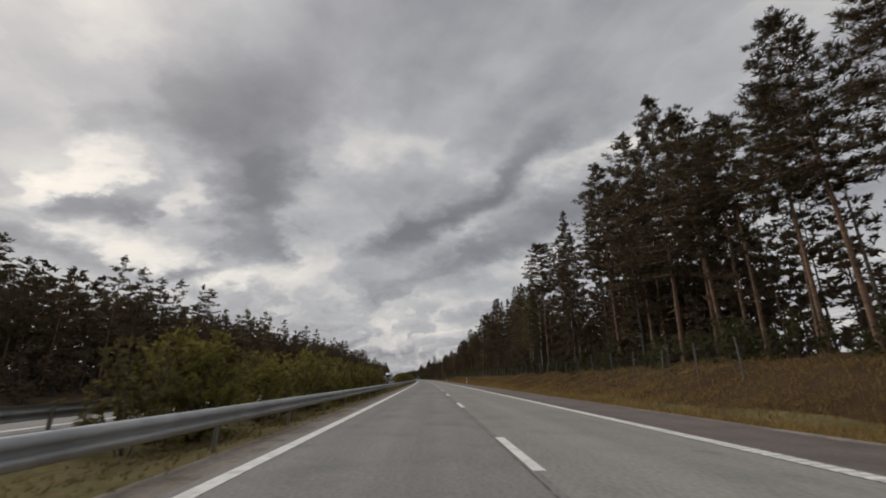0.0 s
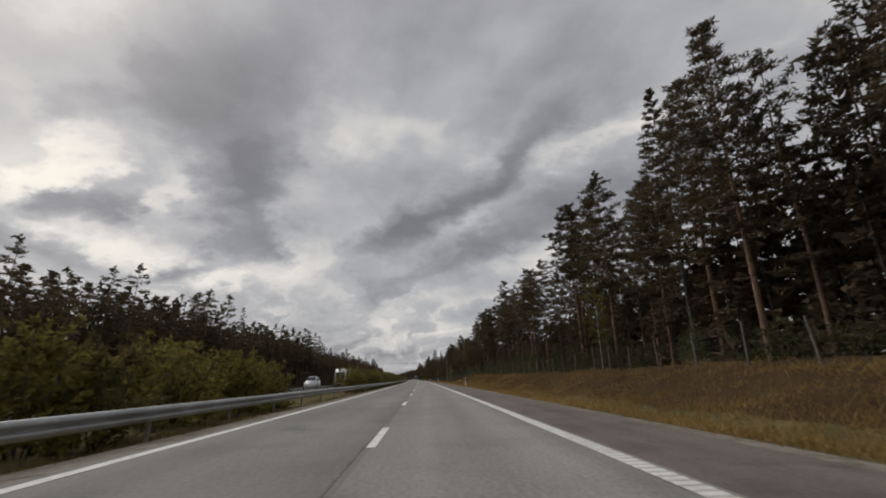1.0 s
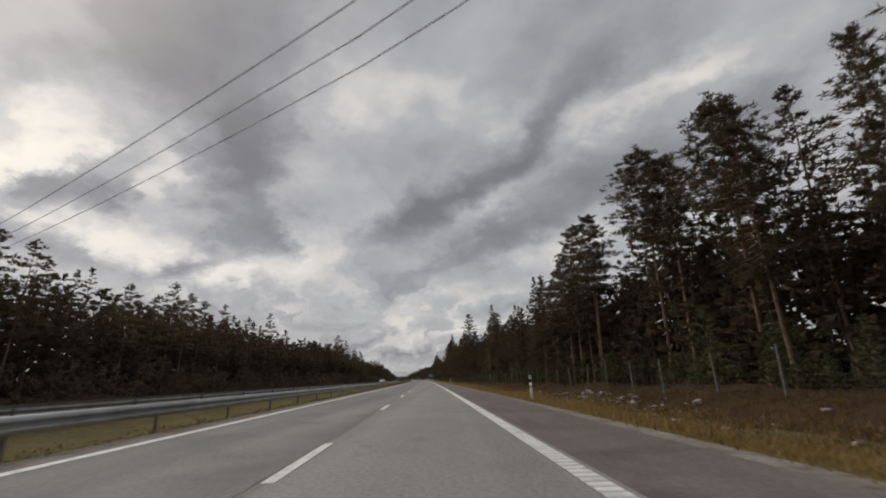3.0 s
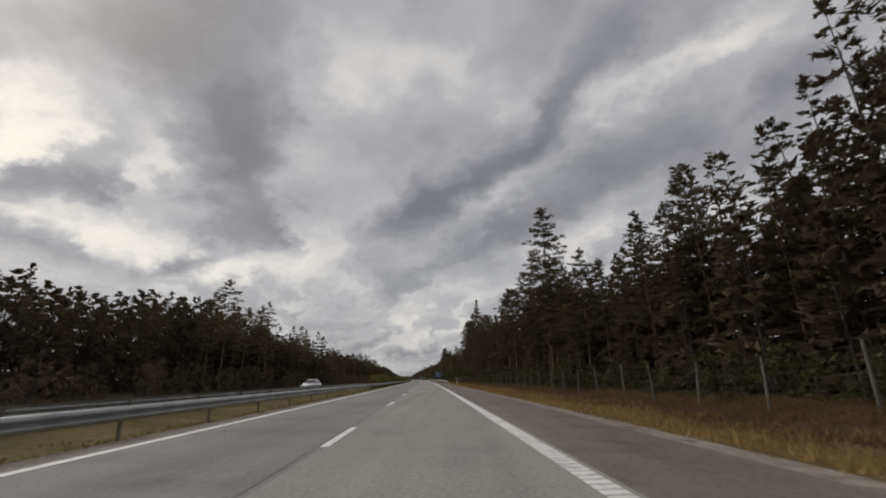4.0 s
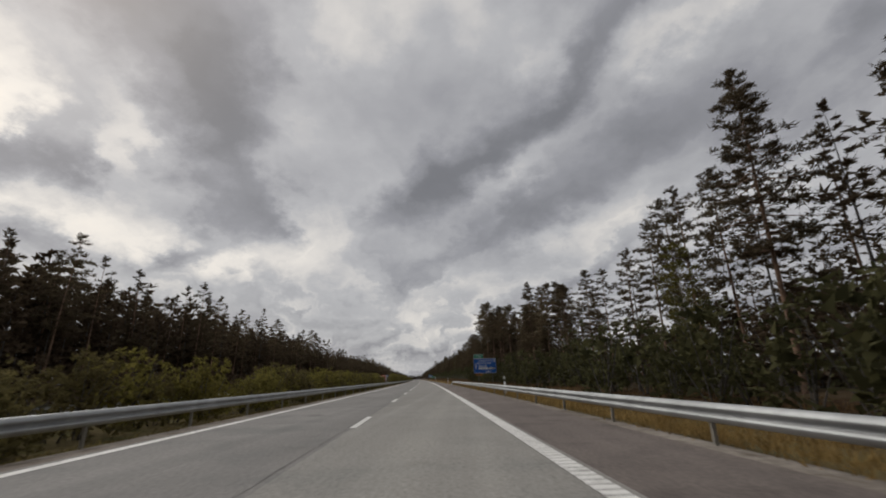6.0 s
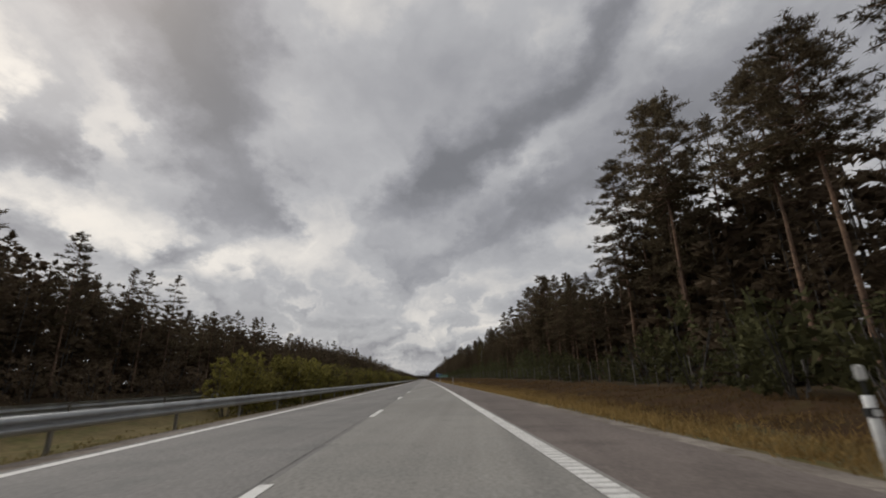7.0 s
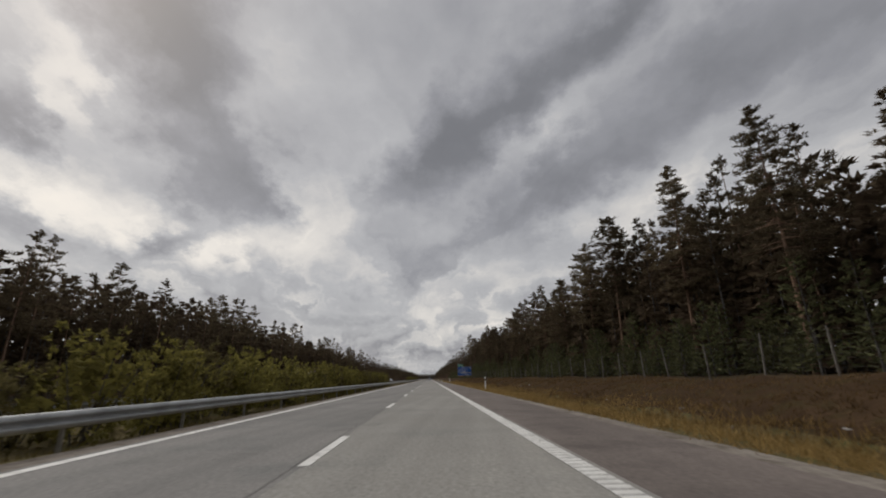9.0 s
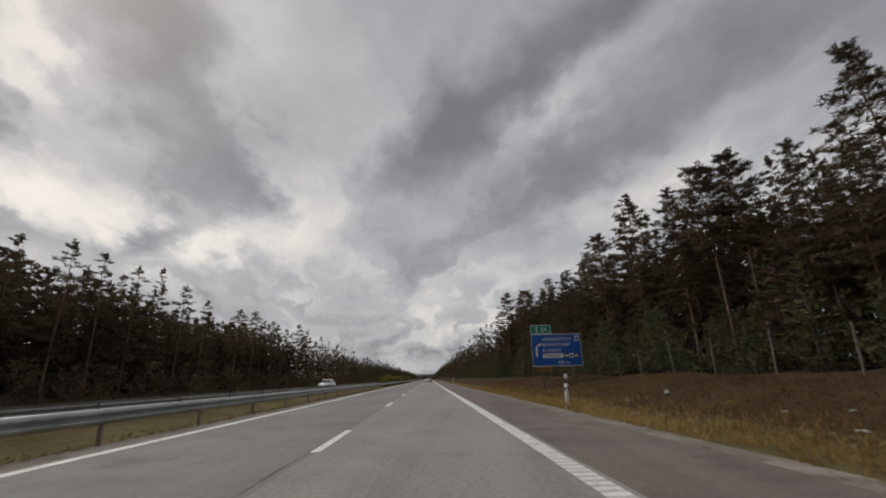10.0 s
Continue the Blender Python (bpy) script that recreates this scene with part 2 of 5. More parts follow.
ground = build_ground()
FAR = 2600.0
road = tagged(strip("road", ASPHALT_R, [(0.0, 0.0), (3.88, 0.0)], -60, FAR), "pale worn grey asphalt motorway lane", "road", kind="structure")
lane_fast = tagged(strip("road_overtaking_lane", ASPHALT_L, [(-4.02, 0.0), (0.0, 0.0)], -60, FAR), "grey asphalt overtaking lane beside the median", "road", kind="structure")
shoulder = tagged(strip("hard_shoulder", ASPHALT_S, [(3.88, 0.0), (6.1, -0.015)], -60, FAR), "reddish brown asphalt hard shoulder", "road", kind="structure")
opposite = tagged(strip("road_opposite", ASPHALT_L, [(-21.7, -0.1), (-11.1, -0.1)], -60, FAR), "grey asphalt of the opposite carriageway", "road", kind="structure")
tagged(strip("gravel_edge", GRAVEL, [(6.1, -0.015), (6.3, -0.02), (6.75, -0.06)], -60, 1400), "pale gravel strip along the hard shoulder", "gravel", kind="structure")
tagged(strip("median_gravel", GRAVEL, [(-4.75, -0.03), (-4.3, -0.006), (-4.02, 0.0)], -60, 1400), "brown gravel strip below the median guard rail", "gravel", kind="structure")
strip("seam", SEAM, [(-0.135, 0.004), (-0.1, 0.004)], -60, 1400, 4.0, road, label="dark tar seam between the lanes")
strip("edge_line", PAINT, [(-3.86, 0.005), (-3.64, 0.005)], -60, FAR, 4.0, lane_fast, label="white edge line")
strip("edge_line", PAINT_WORN, [(3.5, 0.004), (3.8, 0.004)], -60, FAR, 4.0, road, label="white edge line")
strip("edge_line", PAINT, [(-12.0, -0.094), (-11.8, -0.094)], -60, FAR, 4.0, opposite)
strip("edge_line", PAINT, [(-19.6, -0.094), (-19.4, -0.094)], -60, FAR, 4.0, opposite)


def lane_marks():
    bm = bmesh.new()
    box(bm, -0.07, 0.09, 0.0, 3.1, 0.0, 0.006)
    me = bpy.data.meshes.new("lane_mark")
    bm.to_mesh(me)
    bm.free()
    me.materials.append(PAINT)
    for k in range(-3, 150):
        ob = link_part("lane_mark", me, road)
        ob.matrix_basis = road_pose(5.76 + 12 * k, 0.0, 0.001)


lane_marks()


# ---- guard rails ----
def w_beam(x, top, side):
    """Cross-section of a two-wave beam at x; side: +1 faces right."""
    h = [0.0, 0.02, 0.07, 0.1, 0.125, 0.155, 0.185, 0.21, 0.24, 0.29, 0.31]
    d = [0.0, 0.03, 0.08, 0.08, 0.02, 0.0, 0.02, 0.08, 0.08, 0.03, 0.0]
    front = [(x + side * v, top - u) for u, v in zip(h, d)]
    back = [(x + side * (v - 0.012), top - u) for u, v in zip(reversed(h), reversed(d))]
    return front + back


def guard_rail(name, label, x, top, side, s0, s1, post_s, ends=False):
    rail = tagged(new(name), label, "guard rail")

    def drop(s, xx):
        e = np.minimum(np.clip((s - s0) / 5.0, 0, 1), np.clip((s1 - s) / 7.0, 0, 1))
        return -(1 - e * e * (3 - 2 * e)) * (top - 0.12) + 0 * xx

    strip("beam", GALV, w_beam(x, top, side), s0, s1, 1.0 if ends else 4.0, rail, True, "galvanised two-wave steel beam", True, drop if ends else None)
    bm = bmesh.new()
    # a thin folded profile: web and two flanges
    box(bm, -0.028, 0.028, -0.004, 0.004, -0.5, top - 0.06)
    for x0 in (-0.032, 0.024):
        box(bm, x0, x0 + 0.008, -0.03, 0.03, -0.5, top - 0.06)
    me = bpy.data.meshes.new("post")
    bm.to_mesh(me)
    bm.free()
    me.materials.append(POST_STEEL)
    for s in post_s:
        p = link_part("post", me, rail)
        p.matrix_basis = road_pose(s, x - side * 0.06, 0.0)
    return rail


guard_rail("guard_rail", "galvanised steel guard rail along the grassy median", -4.95, 0.65, 1, -60, 2000, np.arange(-20, 1130, 4.0))
guard_rail("guard_rail", "far galvanised guard rail of the opposite carriageway", -9.5, 0.63, -1, -60, 1600, np.arange(-20, 1130, 5.0))
guard_rail("guard_rail", "short roadside guard rail with sloping ends", 6.45, 0.63, -1, 516, 715, np.arange(522, 711, 4.0), True)

# ---- trees ----
def tube(points, radii, sides=6):
    """A tapered tube along points: vertices and quads."""
    pts, n = np.array(points, float), len(points)
    a = np.linspace(0, 2 * np.pi, sides, endpoint=False)
    ring = np.stack([np.cos(a), np.sin(a), 0 * a], -1)
    v = (pts[:, None, :] + ring[None] * np.array(radii)[:, None, None]).reshape(-1, 3)
    i, j = np.arange(n - 1)[:, None] * sides, np.arange(sides)[None, :]
    k = (j + 1) % sides
    return v, np.stack([i + j, i + k, i + sides + k, i + sides + j], -1).reshape(-1, 4)


def limb(p, q, r):
    """A thin three-sided limb from p to q: vertices and quads."""
    d = np.array(q) - np.array(p)
    u = np.cross(d, (0.3, 0.1, 1.0))
    u /= np.linalg.norm(u) + 1e-9
    w = np.cross(d, u)
    w /= np.linalg.norm(w) + 1e-9
    a = np.array([0, 2.1, 4.2])
    ring = np.cos(a)[:, None] * u + np.sin(a)[:, None] * w
    v = np.concatenate([np.array(p) + ring * r, np.array(q) + ring * r * 0.3])
    return v, np.array([[0, 1, 4, 3], [1, 2, 5, 4], [2, 0, 3, 5]])


def tufts(rng, centres, out, count, length, width, spread=0.9):
    """Slivers of needles or leaves that stand out from the centres: vertices and triangles."""
    c = np.repeat(np.asarray(centres, float), count, 0)
    o = np.repeat(np.asarray(out, float), count, 0)
    n = len(c)
    d = o + rng.normal(0, spread, (n, 3))
    d /= np.linalg.norm(d, axis=1)[:, None] + 1e-9
    w = np.cross(d, rng.normal(0, 1, (n, 3)))
    w /= np.linalg.norm(w, axis=1)[:, None] + 1e-9
    L = length * rng.uniform(0.6, 1.3, (n, 1))
    W = width * rng.uniform(0.7, 1.3, (n, 1))
    j = c + rng.normal(0, length * 0.3, (n, 3))
    v = np.stack([j - w * W * 0.5, j + w * W * 0.5, j + d * L], 1).reshape(-1, 3)
    return v, np.arange(3 * n).reshape(-1, 3)


def join(pieces):
    """Pieces of (vertices, faces) as one."""
    vs, fs, k = [], [], 0
    for v, f in pieces:
        vs.append(v)
        fs.append(f + k)
        k += len(v)
    return np.concatenate(vs), np.concatenate(fs)


def fronds(rng, roots, ways, reach, count, length, width, droop=0.0, puff=0.0):
    """Flat boughs of needles: slivers that stand out to both sides of each bough. roots, ways: its foot and direction; count: slivers on each; puff: how far they bunch into tufts at the ends."""
    roots, ways, reach = np.array(roots), np.array(ways), np.array(reach)[:, None]
    side = np.cross(ways, (0.0, 0.0, 1.0))
    side /= np.linalg.norm(side, axis=1)[:, None] + 1e-9
    rep = lambda a: np.repeat(a, count, 0)
    R, W, S, L = rep(roots), rep(ways), rep(side), rep(reach)
    n = len(R)
    g = 0.12 + 0.88 * rng.uniform(0, 1, (n, 1)) ** (0.75 - 0.3 * puff)
    foot = R + W * L * g + rng.normal(0, 0.06 + 0.05 * puff, (n, 3)) * L * np.array([1, 1, 0.6 + 0.3 * puff])
    foot[:, 2:] -= droop * L * g * g
    d = W * rng.uniform(0.25, 1.0, (n, 1)) + S * rng.normal(0, 0.75, (n, 1)) + np.array([0, 0, 1.0]) * rng.normal(0.12 + 0.1 * puff, 0.3 + 0.35 * puff, (n, 1))
    d /= np.linalg.norm(d, axis=1)[:, None] + 1e-9
    w = np.cross(d, rng.normal(0, 1, (n, 3)))
    w /= np.linalg.norm(w, axis=1)[:, None] + 1e-9
    k = length * (1.2 - 0.5 * g) * rng.uniform(0.6, 1.3, (n, 1)) * np.minimum(1.0, 0.35 + L / 1.6)
    ww = width * rng.uniform(0.6, 1.35, (n, 1)) * np.minimum(1.0, 0.45 + L / 1.6)
    v = np.stack([foot - w * ww * 0.5, foot + w * ww * 0.5, foot + d * k], 1).reshape(-1, 3)
    return v, np.arange(3 * n).reshape(-1, 3)


def needles(rng, roots, ways, reach, level, droop=0.0, puff=0.0):
    """Broad sprays and thin twigs on the boughs; level 2 is the finest."""
    broad, thin, length, width = ((9, 8, 0.62, 0.32), (11, 15, 0.52, 0.22), (17, 28, 0.42, 0.16))[level]
    return join([fronds(rng, roots, ways, reach, broad, length, width, droop, puff), fronds(rng, roots, ways, reach, thin, length * 1.15, width * 0.32, droop, puff)])


def boughs(rng, roots, ways, reach, pads, count, length, width, droop=0.0):
    """Boughs that carry flat pads of needles: tufts along the outer part of each bough and on its side twigs, every tuft a burst of slivers."""
    roots, ways, reach = np.array(roots), np.array(ways), np.array(reach)[:, None]
    side = np.cross(ways, (0.0, 0.0, 1.0))
    side /= np.linalg.norm(side, axis=1)[:, None] + 1e-9
    rep = lambda a, k: np.repeat(a, k, 0)
    R, W, S, L = rep(roots, pads), rep(ways, pads), rep(side, pads), rep(reach, pads)
    g = np.tile(np.linspace(0.42, 1.0, pads), len(roots))[:, None] + rng.normal(0, 0.06, (len(R), 1))
    off = rng.uniform(-1, 1, (len(R), 1)) * 0.5 * L * (1.12 - 0.75 * g)
    c = R + W * L * g + S * off
    c[:, 2:] += rng.normal(0, 0.05, (len(R), 1)) - droop * L * g * g + 0.1 * L * np.maximum(0, g - 0.6)
    out = W * 0.35 + S * np.sign(off) * 0.3 + np.array([0, 0, 0.35])
    C, O = rep(c, count), rep(out, count)
    n = len(C)
    d = O + rng.normal(0, 0.8, (n, 3)) * np.array([1, 1, 0.55])
    d /= np.linalg.norm(d, axis=1)[:, None] + 1e-9
    w = np.cross(d, rng.normal(0, 1, (n, 3)))
    w /= np.linalg.norm(w, axis=1)[:, None] + 1e-9
    f = C + rng.normal(0, 0.3, (n, 3)) * length * np.array([1.2, 1.2, 0.5])
    small = np.minimum(1.0, 0.3 + 0.5 * rep(L, count))
    f = C + (f - C) * small
    k = length * rng.uniform(0.6, 1.35, (n, 1)) * small
    ww = width * rng.uniform(0.6, 1.3, (n, 1)) * 0.5 * small
    v = np.stack([f - w * ww, f + w * ww, f + d * k], 1).reshape(-1, 3)
    return v, np.arange(3 * n).reshape(-1, 3)


def pine(seed, h, level, base=0.45, round_top=0.4, loose=0.25):
    """A tall pine, bare below, with whorls of spreading boughs: trunk quads and crown triangles. base: where the crown begins; round_top: a pointed (0) or domed (1) head."""
    rng = np.random.default_rng(seed)
    fine = level == 2
    lean = rng.normal(0, 0.014, 2)
    zs = np.linspace(0, 1, 9)
    wig = np.cumsum(rng.normal(0, 0.06, (9, 2)), 0)
    axis = np.stack([lean[0] * h * zs + wig[:, 0] * zs, lean[1] * h * zs + wig[:, 1] * zs, h * zs * 0.98], -1)
    r0 = 0.0088 * h
    wood = [tube(axis + np.array([0, 0, -0.3]), r0 * (1 - 0.86 * zs) * (1 + 0.25 * (zs < 0.01)), 7 if fine else 5)]
    whorls, arms, pads, count, length, width = ((9, 4, 2, 8, 0.6, 0.3), (15, 4, 4, 12, 0.39, 0.14), (18, 6, 5, 21, 0.34, 0.085))[level]
    slim = rng.uniform(0.9, 1.18)
    tip = 0.014 + 0.03 * round_top
    roots, ways, spans = [], [], []
    for i in range(whorls):
        u = min(0.985, max(0.0, (i + 0.3 * rng.uniform(-1, 1)) / (whorls - 1)))
        turn = rng.uniform(0, 6.28)
        for k in range(arms):
            f = base + (1 - base) * min(0.99, max(0, u + rng.normal(0, 0.5 / whorls)))
            p = np.array([np.interp(f, zs, axis[:, q]) for q in range(3)])
            full = np.interp(u, [0, 0.1, 0.3, 0.6, 0.85, 1.0], [0.08, 0.125, 0.138, 0.1 + 0.025 * round_top, 0.045 + 0.03 * round_top, tip])
            reach = slim * h * full * (1 + rng.uniform(-1.9, 1.1) * loose)
            a = turn + 6.283 * k / arms + rng.normal(0, 0.35)
            d = np.array([np.cos(a), np.sin(a), -0.14 + 0.45 * u * u + rng.normal(0, 0.1)])
            if fine:
                wood.append(limb(p, p + d * reach * 0.9, 0.055 * (1 - 0.5 * u)))
            roots.append(p)
            ways.append(d)
            spans.append(max(0.22, reach))
    for k in range(4):
        roots.append(axis[-1] - np.array([0, 0, 0.35 * k]))
        ways.append(np.array([rng.normal(0, 0.25), rng.normal(0, 0.25), 1.0]))
        spans.append(0.3 + 0.08 * k)
    if fine:
        for k in range(rng.integers(6, 12)):
            f = rng.uniform(0.15, base)
            p = np.array([np.interp(f, zs, axis[:, j]) for j in range(3)])
            a = rng.uniform(0, 2 * np.pi)
            wood.append(limb(p, p + np.array([np.cos(a), np.sin(a), -0.1]) * rng.uniform(0.5, 1.5), 0.025))
    return join(wood), boughs(rng, roots, ways, spans, pads, count, length, width)


def birch(seed, h):
    """A slender birch: rising limbs and a loose crown of small hanging leaves."""
    rng = np.random.default_rng(seed)
    zs = np.linspace(0, 1, 8)
    wig = np.cumsum(rng.normal(0, 0.1, (8, 2)), 0)
    axis = np.stack([wig[:, 0] * zs, wig[:, 1] * zs, h * zs], -1)
    wood = [tube(axis + np.array([0, 0, -0.3]), 0.0065 * h * (1 - 0.9 * zs), 6)]
    roots, ways, spans = [], [], []
    for i in range(46):
        f = 0.26 + 0.72 * (i + rng.uniform(0, 1)) / 46
        p = np.array([np.interp(f, zs, axis[:, q]) for q in range(3)])
        a = 2.4 * i + rng.normal(0, 0.4)
        reach = h * np.interp(f, [0.26, 0.45, 0.7, 1.0], [0.09, 0.155, 0.14, 0.05]) * rng.uniform(0.6, 1.15)
        d = np.array([np.cos(a), np.sin(a), rng.uniform(0.35, 0.9)])
        wood.append(limb(p, p + d * reach, 0.03))
        roots.append(p)
        ways.append(d)
        spans.append(reach)
    return join(wood), fronds(rng, roots, ways, spans, 95, 0.26, 0.17, 0.3, 0.9)


def spruce(seed, h, level, wide=0.15, start=0.12):
    """A dense pointed spruce with drooping tiers."""
    rng = np.random.default_rng(seed)
    boughs = (30, 58, 112)[level]
    zs = np.linspace(0, 1, 7)
    axis = np.stack([0 * zs, 0 * zs, h * zs], -1)
    wood = [tube(axis + np.array([0, 0, -0.3]), 0.009 * h * (1 - 0.93 * zs), 7 if level == 2 else 5)]
    base = start * rng.uniform(0.5, 1.5)
    n = int(boughs * rng.uniform(0.9, 1.1))
    wide = wide * rng.uniform(0.87, 1.15)
    roots, ways, spans = [], [], []
    for i in range(n):
        f = base + (1 - base) * ((i + rng.uniform(0, 1)) / n)
        a = 2.4 * i + rng.normal(0, 0.3)
        roots.append(np.array([0, 0, f * h]))
        ways.append(np.array([np.cos(a), np.sin(a), -0.25 + 0.6 * f]))
        spans.append(h * wide * (1 - f) ** 0.8 * rng.uniform(0.75, 1.12) + 0.15)
    for k in range(4):
        roots.append(np.array([0, 0, h * rng.uniform(0.94, 0.98)]))
        ways.append(np.array([rng.normal(0, 0.2), rng.normal(0, 0.2), 1.0]))
        spans.append(0.5)
    return join(wood), needles(rng, roots, ways, spans, level, 0.12)


def thicket(seed, h):
    """A dense young spruce, in few large sprays, for the inside of the forest."""
    rng = np.random.default_rng(seed)
    n = 30
    z = (np.arange(n) + rng.uniform(0, 1, n)) / n * 0.98
    a = rng.uniform(0, 2 * np.pi, n)
    roots = np.stack([0 * a, 0 * a, z * h], -1)
    ways = np.stack([np.cos(a), np.sin(a), -0.2 + 0.5 * z], -1)
    return tube([(0, 0, -0.3), (0, 0, h * 0.9)], [0.09, 0.02], 4), fronds(rng, roots, ways, 0.2 * h * (1 - z) ** 0.7 + 0.25, 10, 0.75, 0.4, 0.15)


def sapling(seed, h):
    """A soft young conifer, leafy to the ground."""
    rng = np.random.default_rng(seed)
    n = 44
    z = 0.04 + 0.94 * (np.arange(n) + rng.uniform(0, 1, n)) / n
    a = 2.4 * np.arange(n) + rng.normal(0, 0.3, n)
    roots = np.stack([0 * a, 0 * a, z * h], -1)
    ways = np.stack([np.cos(a), np.sin(a), 0.1 + 0.4 * z], -1)
    return tube([(0, 0, -0.2), (0, 0, h * 0.95)], [0.05, 0.01], 4), fronds(rng, roots, ways, 0.27 * h * (1 - z) ** 0.75 + 0.12, 15, 0.34, 0.12, 0.05, 0.3)


def bush(seed, h, w, clumps, count, leaf):
    """A leafy bush of several stems."""
    rng = np.random.default_rng(seed)
    wood, cs, os_ = [], [], []
    for i in range(5):
        a = rng.uniform(0, 2 * np.pi)
        q = np.array([np.cos(a) * w * 0.35, np.sin(a) * w * 0.35, h * rng.uniform(0.6, 0.95)])
        wood.append(limb((0.1 * np.cos(a), 0.1 * np.sin(a), -0.2), q, 0.03))
    for i in range(clumps):
        a, u = rng.uniform(0, 2 * np.pi), rng.uniform(0, 1) ** 0.5
        z = rng.uniform(0.04, 1.0)
        rr = w * 0.5 * u * np.sqrt(max(0.05, 1 - (z * 0.9) ** 2.4))
        c = np.array([np.cos(a) * rr, np.sin(a) * rr, z * h])
        cs.append(c)
        os_.append((np.cos(a) * 0.5, np.sin(a) * 0.5, 0.5))
    core = np.array(cs[::3]) * np.array([0.75, 0.75, 0.85])
    inner = tufts(rng, core, np.array(os_[::3]), 9, leaf * 1.7, leaf * 1.2, 1.0)
    return join(wood), join([inner, tufts(rng, cs, os_, count, leaf, leaf * 0.6, 1.0)])


def scatter(name, templates, places, wood_mat, leaf_mat, label, category):
    """Far or uncountable growth: one wood mesh and one leaf mesh, of kind stuff. places: (s, x, z, turn, scale, which)."""
    wv, wf, lv, lf, wk, lk = [], [], [], [], 0, 0
    for s, x, z, turn, sc, k in places:
        (tv, tf), (cv, cf) = templates[k]
        px, py = road_xy(s, x)
        c, sn = math.cos(turn) * sc, math.sin(turn) * sc
        m = np.array([[c, sn, 0], [-sn, c, 0], [0, 0, sc]])
        off = np.array([px, py, z])
        wv.append(tv @ m + off)
        wf.append(tf + wk)
        wk += len(tv)
        lv.append(cv @ m + off)
        lf.append(cf + lk)
        lk += len(cv)
    root = tagged(new(name), label, category, kind="stuff")
    link_part("stems", mesh_of("stems", np.concatenate(wv), np.concatenate(wf), [wood_mat]), root)
    link_part("foliage", mesh_of("foliage", np.concatenate(lv), np.concatenate(lf), [leaf_mat]), root)
    return root


rng = np.random.default_rng(11)
PINES = [pine(20 + i, 19.0, 2, (0.36, 0.44, 0.3, 0.55, 0.4, 0.34, 0.42, 0.6)[i], (0.1, 0.5, 0.2, 0.7, 0.0, 0.35, 0.25, 0.9)[i]) for i in range(8)]
SPRUCES = [spruce(40 + i, 17.0, 2) for i in range(4)]
MID_PINES = [pine(50 + i, 17.0, 1, (0.3, 0.4, 0.35, 0.45, 0.25, 0.4)[i], (0.0, 0.3, 0.1, 0.5, 0.1, 0.2)[i]) for i in range(6)]
MID_SPRUCES = [spruce(56 + i, 16.0, 1) for i in range(3)]
BIRCHES = [birch(33 + i, 17.0) for i in range(2)]
FAR_PINES = [pine(60 + i, 17.0, 0, 0.22 + 0.05 * i, 0.1) for i in range(5)]
FAR_SPRUCES = [spruce(80 + i, 16.0, 0) for i in range(5)]


def tree_thing(name, template, wood, leaves, label, m):
    (tv, tf), (cv, cf) = template
    t = thing(name, label, "tree", m)
    link_part("trunk", mesh_of("trunk", tv, tf, [wood], smooth=True), t, "bare scaly trunk")
    link_part("crown", mesh_of("crown", cv, cf, [leaves]), t)
    return t


def edge_x(s):
    """Where the right-hand forest begins."""
    return float(np.interp(s, [0, 80, 130, 200, 300, 430, 560, 700, 870, 1080, 1300], [17, 17.5, 19.5, 20, 18.5, 17.5, 17, 20.5, 21.5, 20.5, 20]))


# the trees that stand out along the two forest edges: way along the road and height of the top over it
RIGHT_FIRST = [
    (15, 19.6), (18, 20.3), (21, 17.8), (25, 18.1), (28, 21.1), (33, 25.5), (38, 25.5), (44, 25.5), (56, 24.1), (70, 23.5), (75, 17.4), (77, 19.9), (82,
    16.1), (85, 19.1), (91, 21.1), (93, 20.9), (99, 22.1), (117, 21.6), (129, 24.4), (134, 23.6), (137, 25.5), (140, 17.8), (142, 17.9), (148, 23.0),
    (160, 23.9), (175, 20.2), (181, 19.8), (184, 19.1), (187, 17.6), (193, 16.6), (200, 19.2), (207, 23.7), (218, 19.1), (226, 20.0), (229, 20.0), (232,
    20.9), (235, 15.8), (240, 18.1), (242, 21.0), (250, 18.9), (256, 19.2), (268, 14.4), (277, 14.5), (281, 16.9), (283, 16.9),
]
RIGHT_SECOND = [
    (286, 17.2), (292, 18.7), (298, 17.7), (301, 16.0), (306, 18.1), (323, 15.6), (326, 14.8), (332, 15.4), (335, 17.6), (341, 16.9), (344, 18.9), (355,
    17.6), (361, 18.6), (364, 16.2), (370, 15.2), (376, 16.0), (380, 16.8), (398, 15.2), (426, 20.1), (463, 14.8), (466, 12.4), (469, 12.6), (473, 13.9),
    (475, 24.2), (484, 17.5), (488, 18.3), (498, 17.4), (505, 17.5), (509, 11.1), (512, 15.5), (516, 13.3), (520, 15.8), (530, 16.2), (536, 17.8), (544,
    19.0), (548, 24.5), (555, 23.0), (561, 16.6), (564, 17.7), (566, 22.5), (573, 20.2), (577, 21.4), (586, 21.9), (595, 16.0), (600, 15.6),
]
